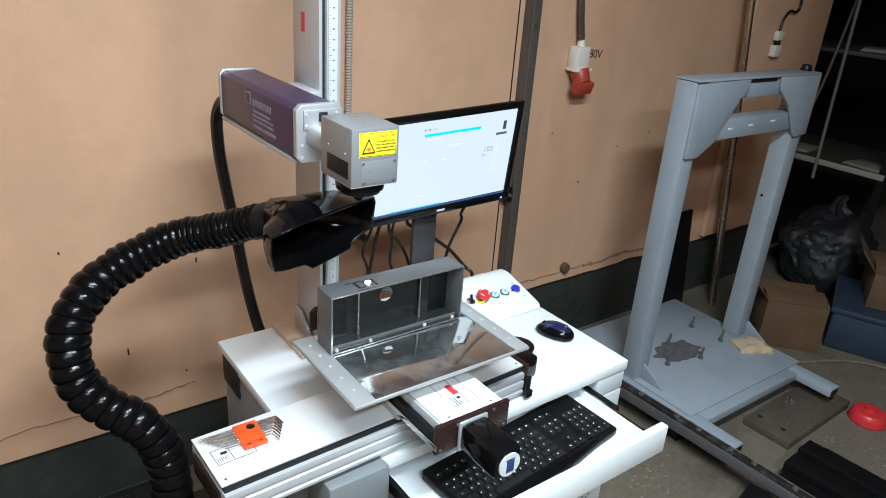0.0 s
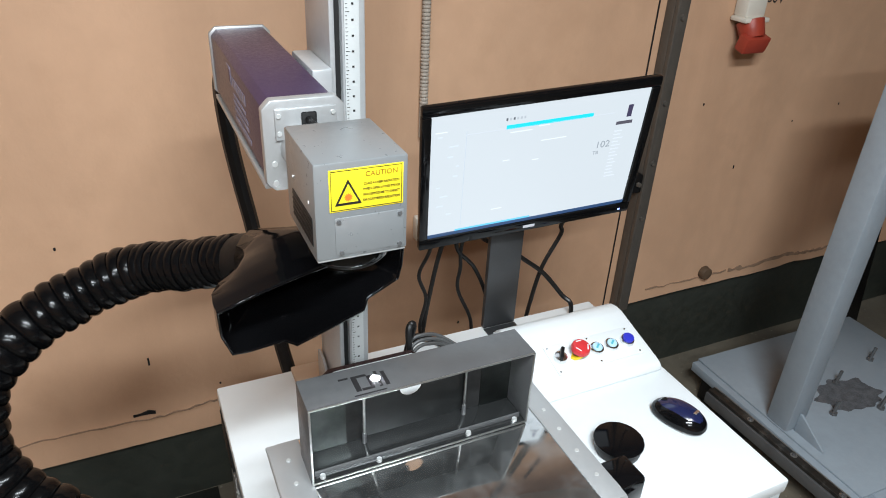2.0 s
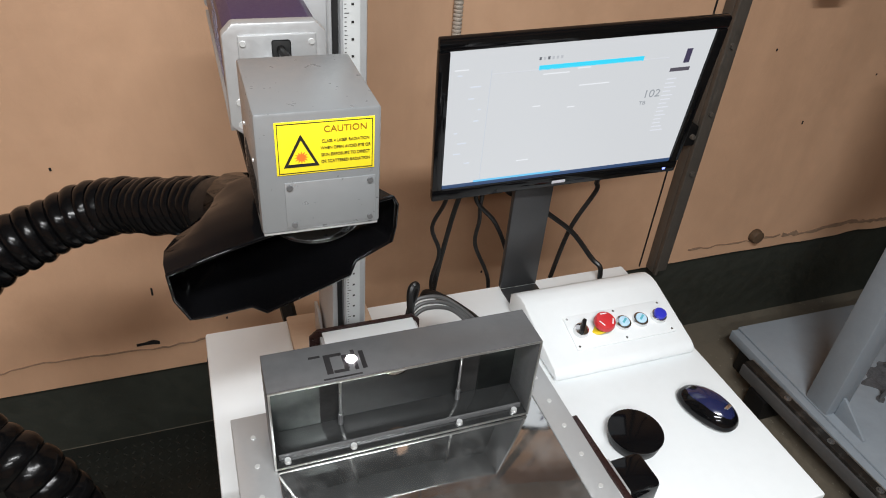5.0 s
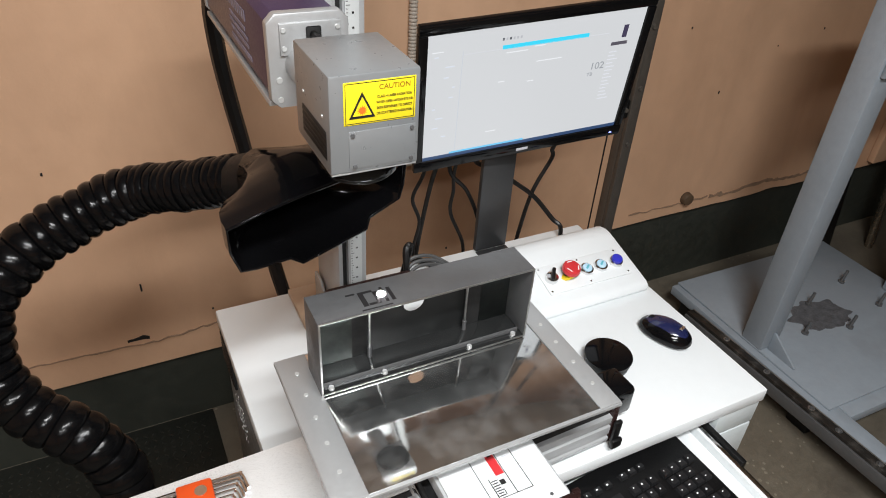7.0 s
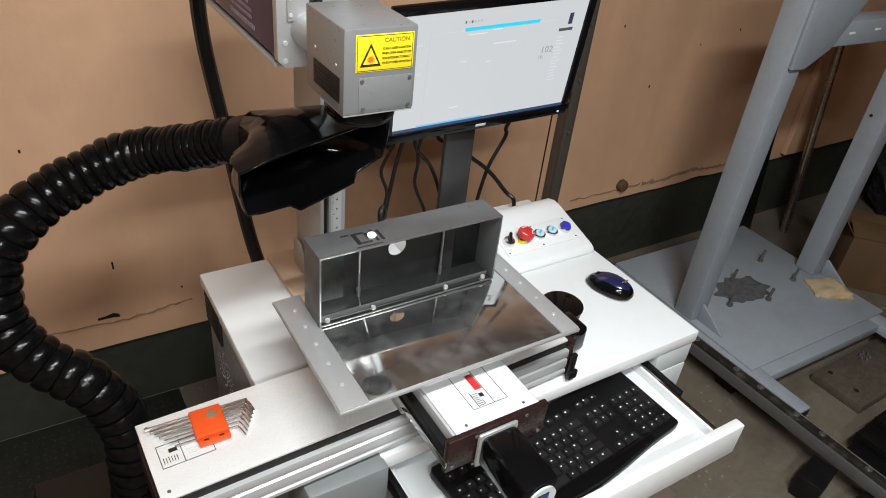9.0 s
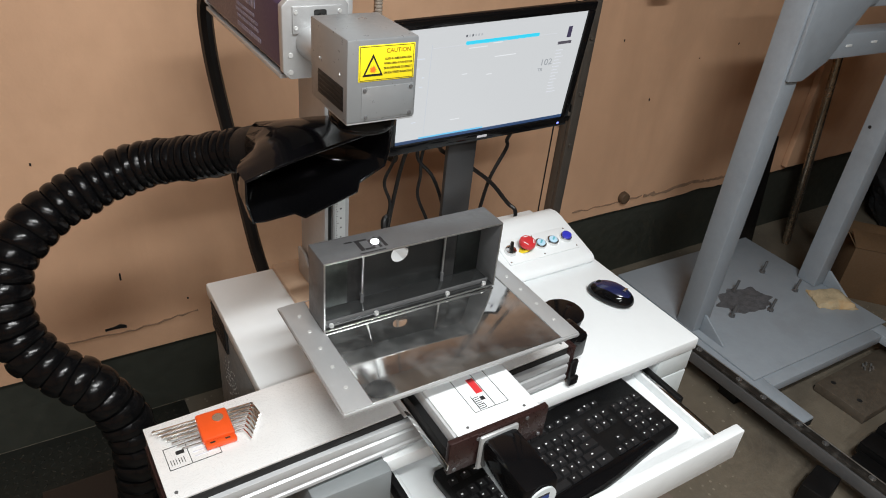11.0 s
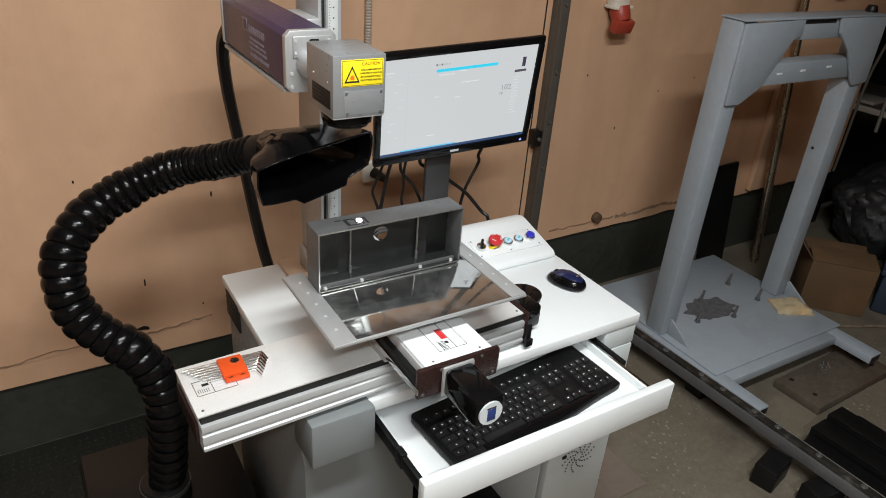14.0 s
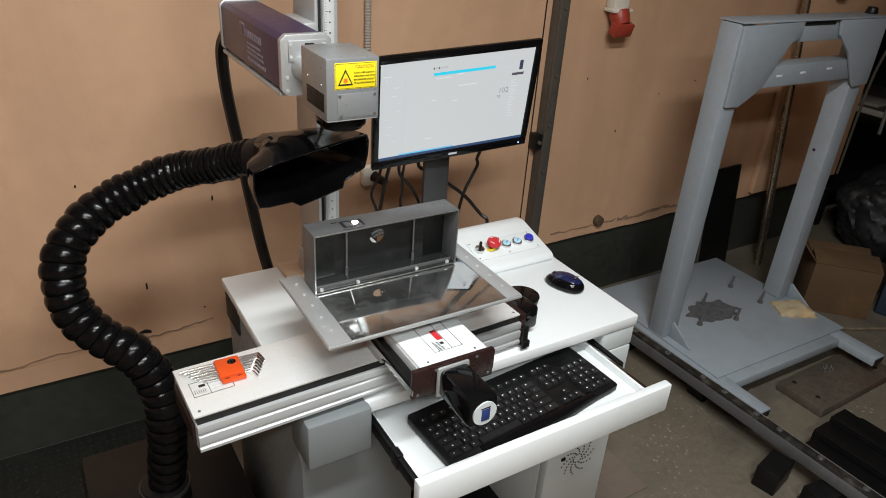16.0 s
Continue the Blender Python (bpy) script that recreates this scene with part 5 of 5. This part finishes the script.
part("plug", cyl((0.01, -0.03, 0.005), (0.03, -0.075, -0.005), 0.018, 0.012, 16), M_RUBBER, outlet, "black plug")

# ---------------------------------------------------------------- grey gantry frame
GF = pose(1.205, 0.0, FLOOR, 0, 0, -0.8)
gf = thing("gantry_frame", "grey painted welded steel gantry frame on a base plate", "steel frame", GF)
BZ = 0.125
GH = 1.280
FB = BZ - 0.008
FU = FB - 0.034
part("foot_beam", box(-0.018, 0.050, -0.272, 0.56, FU, FB, 0.004), M_GFRAME, gf)
part("foot_beam", box(0.664, 0.732, -0.265, 0.56, FU, FB, 0.004), M_GFRAME, gf)
part("foot_opening", box(-0.012, 0.044, -0.2735, -0.2715, FU + 0.004, FB - 0.006, 0.001), M_SLOTDARK, gf)
part("foot_opening", box(0.670, 0.726, -0.2665, -0.2645, FU + 0.004, FB - 0.006, 0.001), M_SLOTDARK, gf)
part("cross_beam", box(0.0505, 0.6635, -0.125, -0.05, FU, FB, 0.003), M_GFRAME, gf)
for x in (-0.010, 0.672):
    for y in (-0.06, 0.44):
        part("levelling_block", box(x, x + 0.052, y, y + 0.07, 0.0, FU - 0.0002, 0.003), M_BLACK, gf, "black block under the foot")
part("base_plate", box(0.006, 0.752, -0.083, 0.56, FB + 0.0002, BZ, 0.002), M_GFRAME, gf, "grey base plate")
for x in (0.004, 0.690):
    part("upright", box(x, x + 0.074, 0.178, 0.258, BZ + 0.0002, GH - 0.005, 0.007), M_GFRAME, gf, "grey box-section upright")
part("cap_plate", prism([(0.012, 1.018), (0.072, 1.016), (0.105, 1.034), (0.160, 1.066), (0.262, 1.212), (0.300, 1.225), (0.300, GH - 0.004), (0.012, GH - 0.010)], "y", 0.1655, 0.1775, None, 0.003), M_GFRAME, gf, "cut corner plate")
part("cap_plate", prism([(0.776, 1.042), (0.690, 1.036), (0.672, 1.055), (0.600, 1.160), (0.515, 1.225), (0.500, GH - 0.004), (0.776, GH - 0.004)], "y", 0.1655, 0.1775, None, 0.003), M_GFRAME, gf, "cut corner plate")
part("top_cap", box(0.004, 0.772, 0.166, 0.262, GH - 0.0035, GH + 0.003, 0.0015), M_GFRAME, gf)
part("lifting_knob", cyl((0.75, 0.22, GH + 0.003), (0.75, 0.22, GH + 0.026), 0.022, 0.016, 16, None, 0.004), M_BLACK, gf)
part("upper_beam", box(0.2605, 0.560, 0.180, 0.245, 1.208, GH - 0.008, 0.004), M_GFRAME, gf)
# shadow line below the top edge, laid on the beam as a black strip
part("beam_shadow_gap", box(0.315, 0.488, 0.1783, 0.1798, GH - 0.020, GH - 0.009, 0.0004), M_SLOTDARK, gf, "black strip standing for the shadow line under the top edge")
part("lower_beam", box(0.0785, 0.6895, 0.179, 0.250, 1.064, 1.136, 0.006), M_GFRAME, gf)
for x, z in ((0.245, 1.098), (0.370, 1.102), (0.515, 1.107)):
    part("slot", box(x, x + 0.030, 0.1775, 0.1788, z, z + 0.007, 0.0005), M_WHITE, gf, "bright slot")
for x in (0.036, 0.744):
    part("gusset", prism([(0.1775, BZ + 0.0003), (0.074, BZ + 0.0003), (0.074, BZ + 0.006), (0.170, BZ + 0.066), (0.1775, BZ + 0.066)], "x", x, x + 0.008, None, 0.001), M_GFRAME, gf)
part("bolt_hole", cyl((0.6905, 0.232, 0.775), (0.6888, 0.232, 0.775), 0.006, None, 12), M_SLOTDARK, gf)
part("wear_patch", prism([(0.345 + 0.115 * (1 + 0.30 * noise.noise(Vector((math.cos(k * 0.1047) * 2.6, math.sin(k * 0.1047) * 2.6, 1.0))) + 0.035 * math.sin(17.3 * k)) * math.cos(k * 0.1047), 0.235 + 0.068 * (1 + 0.30 * noise.noise(Vector((math.cos(k * 0.1047) * 2.6, math.sin(k * 0.1047) * 2.6, 1.0))) + 0.035 * math.sin(17.3 * k)) * math.sin(k * 0.1047)) for k in range(60)], "z", BZ + 0.0002, BZ + 0.0008), mat("ground_steel_patch", (0.105, 0.110, 0.120), 0.5, 0.1, 0.5, 40, 160, 0.4, 100), gf, "ground bare-steel patch")
for x, y in ((1.562, 0.285), (1.790, 0.330), (1.800, 0.186), (1.422, 0.182), (1.591, 0.143)):
    b = thing("upright_bolt", "bright bolt standing up on the grey base plate", "bolt", pose(x, y, FLOOR + BZ), "bolts on the base plate")
    part("shank", cyl((0, 0, 0.006), (0.004, -0.002, 0.052), 0.0052, None, 10), M_STEEL, b)
    part("nut", cyl((0, 0, 0), (0, 0, 0.008), 0.012, None, 6), M_STEEL, b)

bm = bmesh.new()
bmesh.ops.create_grid(bm, x_segments=14, y_segments=10, size=0.5)
for v in bm.verts:
    x, y = v.co.x, v.co.y
    edge = max(abs(x), abs(y)) * 2
    v.co = (x * 0.155 + 0.01 * noise.noise(v.co * 4), y * 0.11 + 0.01 * noise.noise(v.co * 5 + Vector((3, 1, 0))), 0.006 + 0.022 * (1 - edge ** 4) + 0.012 * noise.noise(v.co * 3.4))
g = bmesh.ops.extrude_face_region(bm, geom=list(bm.faces))
for v in g["geom"]:
    if isinstance(v, bmesh.types.BMVert):
        v.co.z = 0.0
sponge = finish("sponge", bm, M_SPONGE)
sponge.matrix_world = pose(1.880, 0.080, FLOOR + BZ + 0.0005, 0, 0, -28)
tagged(sponge, "worn yellow sponge pad with brown stains", "sponge")

# rail on blocks beside the frame
rail = thing("floor_rail", "long scuffed steel rail with bolt holes resting on blocks", "rail", pose(1.158, 0.0, FLOOR, 0, 0, 1.6))
part("bar", box(-0.014, 0.0125, -1.6, 0.42, 0.084, 0.128, 0.002), M_RAIL, rail)
part("bar_edge", box(0.0128, 0.0165, -1.6, 0.42, 0.084, 0.1285, 0.001), M_WORNEDGE, rail, "bright scuffed edge")
part("bar_flange", box(-0.022, -0.0143, -1.6, 0.42, 0.080, 0.118, 0.001), M_STEEL, rail, "dark lower flange")
for y in (0.26, 0.10, -0.06, -0.15, -0.275, -0.36, -0.50, -0.64, -0.70, -0.9):
    part("washer", cyl((0.0, y, 0.1275), (0.0, y, 0.129), 0.010, None, 18), M_EDGE, rail)
    part("bolt", cyl((0.0, y, 0.129), (0.0, y, 0.1325), 0.006, 0.005, 12), M_STEEL, rail)
for x, y, a in ((1.075, -0.425, 12), (1.12, -0.56, -8), (1.165, 0.33, 0), (1.165, -0.95, 0)):
    b = thing("support_block", "black wooden block under the rail", "block", pose(x, y, FLOOR, 0, 0, a), "blocks under the rail")
    part("block", box(-0.045, 0.07, -0.035, 0.035, 0.0, 0.0775, 0.004), M_BLACK, b)

# stack of black channels on the floor
for i, (dx, dy, z, r) in enumerate(((0, 0, 0.03, 0), (0.093, 0.018, 0.048, 0.6), (0.188, 0.022, 0.062, -0.6), (0.290, 0.0, 0.0, 0.0))):
    b = thing("black_bar", "black painted steel channel lying on the floor", "steel bar", pose(1.272 + dx, -0.405 + dy, FLOOR + z, 0, 0, -88 + r), "black steel bars")
    part("web", box(0.0, 0.75, -0.042, 0.042, 0.034, 0.041, 0.002), M_BLACK, b)
    part("flange", box(0.0, 0.75, -0.042, -0.036, 0.0, 0.0338, 0.002), M_BLACK, b)
    part("flange", box(0.0, 0.75, 0.036, 0.042, 0.0, 0.0338, 0.002), M_BLACK, b)

rust = thing("rusty_plate", "square rusty steel base plate on the floor", "steel plate", pose(1.762, -0.186, FLOOR, 0, 0, 1))
part("plate", box(-0.245, 0.245, -0.125, 0.055, 0.0, 0.035, 0.003), M_RUST, rust)
for x, y in ((-0.19, -0.07), (0.19, -0.07), (-0.19, 0.025), (0.19, 0.025)):
    part("hole", cyl((x, y, 0.0345), (x, y, 0.0356), 0.009, None, 14), M_SLOTDARK, rust)
for k in range(6):
    part("loose_screw", cyl((0.02 * math.cos(k * 1.05), 0.015 * math.sin(k * 1.05) + 0.01, 0.036), (0.02 * math.cos(k * 1.05) + 0.012, 0.015 * math.sin(k * 1.05) + 0.018, 0.040), 0.004, None, 8), M_EDGE, rust)
red = thing("red_canister", "small red plastic canister on the floor", "canister", pose(1.99, -0.39, FLOOR))
part("shell", cyl((0, 0, 0), (0, 0, 0.05), 0.075, 0.06, 24, None, 0.012), M_RED, red)
part("knob", cyl((0, 0, 0.05), (0, 0, 0.062), 0.02, None, 16), M_RED, red)

# tread plate and floor mat
tread = thing("tread_plate", "dark diamond-pattern tread plate, widened to stand for shaded floor by the cabinet", "floor plate", pose(-1.25, 0.2, FLOOR))
tagged(tread, kind="structure")
# sheet and lugs run past the plate to darken the floor in shade
part("sheet", box(-0.62, 0.875, -0.6, 0.52, 0.0005, 0.005, 0.001), M_TREAD, tread)
bm = bmesh.new()
for i in range(67):
    for j in range(50):
        x, y = -0.6 + i * 0.0218, -0.58 + j * 0.0218
        a = 45 if (i + j) % 2 else -45
        g = bmesh.ops.create_cone(bm, cap_ends=True, segments=6, radius1=0.0075, radius2=0.004, depth=0.002, matrix=pose(x, y, 0.006, 0, 0, a) @ Matrix.Diagonal((1, 0.36, 1, 1)))
lug = part("lugs", bm, M_TREAD, tread)
tagged(lug, kind="stuff")
mat_ob = finish("floor_sheet", box(0.40, 0.72, -0.26, 0.2, FLOOR + 0.0005, FLOOR + 0.004, 0.001), mat("worn_brown_sheet", (0.17, 0.135, 0.11), 0.6, 0, 0.2, 6, 60))
tagged(mat_ob, "flat worn brown sheet under the cabinet", "sheet")

# ---------------------------------------------------------------- store corner in the dark
panel = thing("leaning_board", "black board leaning against the wall", "board", pose(2.03, 0.60, FLOOR, -6, 0, 4))
part("board", box(-0.12, 0.11, 0.0, 0.018, 0.0, 0.53, 0.004), M_BLACK, panel)
part("board_edge", box(-0.125, -0.121, -0.002, 0.02, 0.0, 0.53, 0.001), M_POST, panel)
pole = thing("steel_pole", "thin bright steel pole leaning behind the frame", "pole", None)
part("tube", cyl((2.33, 0.56, FLOOR), (2.17, 0.64, 1.55), 0.016, None, 16), mat("tarnished_tube", (0.40, 0.33, 0.25), 0.25, 0.9, 0.15), pole)
part("tube", cyl((2.365, 0.57, FLOOR), (2.205, 0.65, 1.5), 0.012, None, 12), M_POST, pole)


def carton(name, m, w, d, hgt, label):
    c = thing(name, label, "cardboard box", m)
    part("side_panel", box(-w, w, -d, -d + 0.005, 0, hgt, 0.001), M_CARD, c)
    part("side_panel", box(-w, w, d - 0.005, d, 0, hgt, 0.001), M_CARD, c)
    part("side_panel", box(-w, -w + 0.005, -d + 0.0051, d - 0.0051, 0, hgt, 0.001), M_CARD, c)
    part("side_panel", box(w - 0.005, w, -d + 0.0051, d - 0.0051, 0, hgt, 0.001), M_CARD, c)
    part("bottom", box(-w + 0.0051, w - 0.0051, -d + 0.0051, d - 0.0051, 0, 0.005, 0), M_CARD, c)
    f = part("flap", box(-w, w, 0, d * 0.95, 0, 0.004, 0.001), M_CARD, c)
    f.matrix_basis = pose(0, -d, hgt + 0.001, 12)
    f = part("flap", box(-w, w, -d * 0.95, 0, 0, 0.004, 0.001), M_CARD, c)
    f.matrix_basis = pose(0, d, hgt + 0.004, 16)
    f = part("flap", box(-0.11, 0, -d, d, 0, 0.004, 0.001), M_CARD, c)
    f.matrix_basis = pose(-w, 0, hgt, 0, 50)
    return c


carton("cardboard_box", pose(2.332, 0.178, FLOOR, 0, 0, -47), 0.135, 0.125, 0.232, "worn brown cardboard box with loose flaps")
carton("cardboard_box", pose(2.80, -0.16, FLOOR + 0.213, 0, 0, -62), 0.20, 0.16, 0.17, "brown cardboard box stacked on a crate")
crate = thing("blue_crate", "dusty blue plastic crate on the floor", "crate", pose(2.745, -0.175, FLOOR, 0, 0, -67))
part("shell", box(-0.30, 0.30, -0.22, 0.22, 0.0, 0.21, 0.015), M_BLUECRATE, crate)
part("rim", box(-0.31, 0.31, -0.23, 0.23, 0.185, 0.212, 0.006), M_BLUECRATE, crate)


def bag(name, m, size, seed, label):
    bm = bmesh.new()
    bmesh.ops.create_icosphere(bm, subdivisions=5, radius=1)
    for v in bm.verts:
        p = v.co.copy()
        d = 1 + 0.22 * noise.noise(p * 1.6 + Vector((seed, 0, 0))) + 0.10 * abs(noise.noise(p * 4.2 + Vector((0, seed, 0)))) + 0.05 * abs(noise.noise(p * 10))
        v.co = Vector((p.x * size[0] * d, p.y * size[1] * d, max(-0.02, p.z * size[2] * d + size[2] * 0.75)))
    c = thing(name, label, "bag", m)
    part("sack", bm, M_BAG, c)
    part("knot", sweep([Vector((0.02, 0, size[2] * 1.72)), Vector((0.01, 0.01, size[2] * 1.85)), Vector((0.04, 0.02, size[2] * 2.0)), Vector((0.06, 0.0, size[2] * 2.1))], lambda i, a: (0.055, 0.036, 0.024, 0.010)[i] * (1 + 0.25 * math.sin(5 * a)), 20), M_BAG, c)
    return c


bag("bin_bag", pose(3.12, 0.40, FLOOR + 0.02), (0.27, 0.23, 0.24), 3, "crumpled black plastic bag heaped in the corner")
plinth = thing("dark_bench", "low dark workbench in the store corner", "bench", pose(3.52, 1.02, FLOOR))
part("top", box(-0.45, 0.8, -0.30, 0.5, 0.20, 0.24, 0.003), M_BLACK, plinth)
for x in (-0.42, 0.76):
    for y in (-0.27, 0.46):
        part("leg", box(x - 0.02, x + 0.02, y - 0.02, y + 0.02, 0, 0.1995, 0.002), M_BLACK, plinth)
shelf = thing("store_shelf", "dark steel shelf with a pale front edge in the unlit store", "shelf", pose(3.80, 1.0, FLOOR))
part("board", box(0.012, 0.75, -0.52, 1.2, 0.51, 0.535, 0.003), M_POST, shelf)
part("pale_edge", box(-0.004, 0.0115, -0.52, 1.2, 0.505, 0.540, 0.002), mat("pale_worn_edge", (0.40, 0.36, 0.30), 0.5), shelf, "pale worn front edge")
part("board", box(0.012, 0.75, -0.52, 1.2, 1.20, 1.225, 0.003), M_POST, shelf)
for y in (-0.5, 1.18):
    part("post", box(0.02, 0.06, y - 0.02, y + 0.02, 0, 1.7, 0.003), M_DARK, shelf)
for i, (x, y, z, w) in enumerate(((0.16, -0.36, 0.5355, 0.10), (0.2, 0.15, 0.5355, 0.12), (0.25, -0.2, 1.2255, 0.14))):
    c = thing("paper_sheet", "pale dusty card sheets stacked on the dark shelf", "sheets", pose(3.80 + x, 1.0 + y, FLOOR + z, 0, 0, 14 * i - 8), "sheets on the shelf")
    for k in range(3):
        part("sheet", box(-w, w - 0.01 * k, -0.12, 0.12 - 0.008 * k, 0.006 * k + 0.0002, 0.006 * k + 0.0056, 0.001), mat("pale_dusty_card", (0.34, 0.31, 0.27), 0.7), c)
cable("hanging_cable", "thin grey cable hanging down in the store opening", [(3.13, 0.64, 2.899), (3.12, 0.62, 2.3), (3.10, 0.60, 1.6), (3.12, 0.60, 1.0), (3.10, 0.58, 0.55)], 0.009, mat("dusty_grey_cable", (0.12, 0.11, 0.10), 0.6))
cable("hanging_cable", "thin grey cable hanging down in the store opening", [(3.35, 0.70, 2.2), (3.22, 0.66, 1.6), (3.10, 0.66, 1.1), (3.06, 0.69, 0.8), (3.04, 0.69, 0.3)], 0.007, mat("dusty_brown_cable", (0.09, 0.075, 0.06), 0.6))
cable("loose_cable", "thin dusty brown cord lying along the floor", [(2.08, 0.04, FLOOR + 0.007), (2.20, -0.03, FLOOR + 0.007), (2.33, -0.09, FLOOR + 0.007), (2.44, -0.18, FLOOR + 0.007), (2.49, -0.28, FLOOR + 0.007), (2.55, -0.45, FLOOR + 0.007)], 0.0065, mat("dusty_cord", (0.15, 0.115, 0.08), 0.7, 0, 0.35, 30, 120))
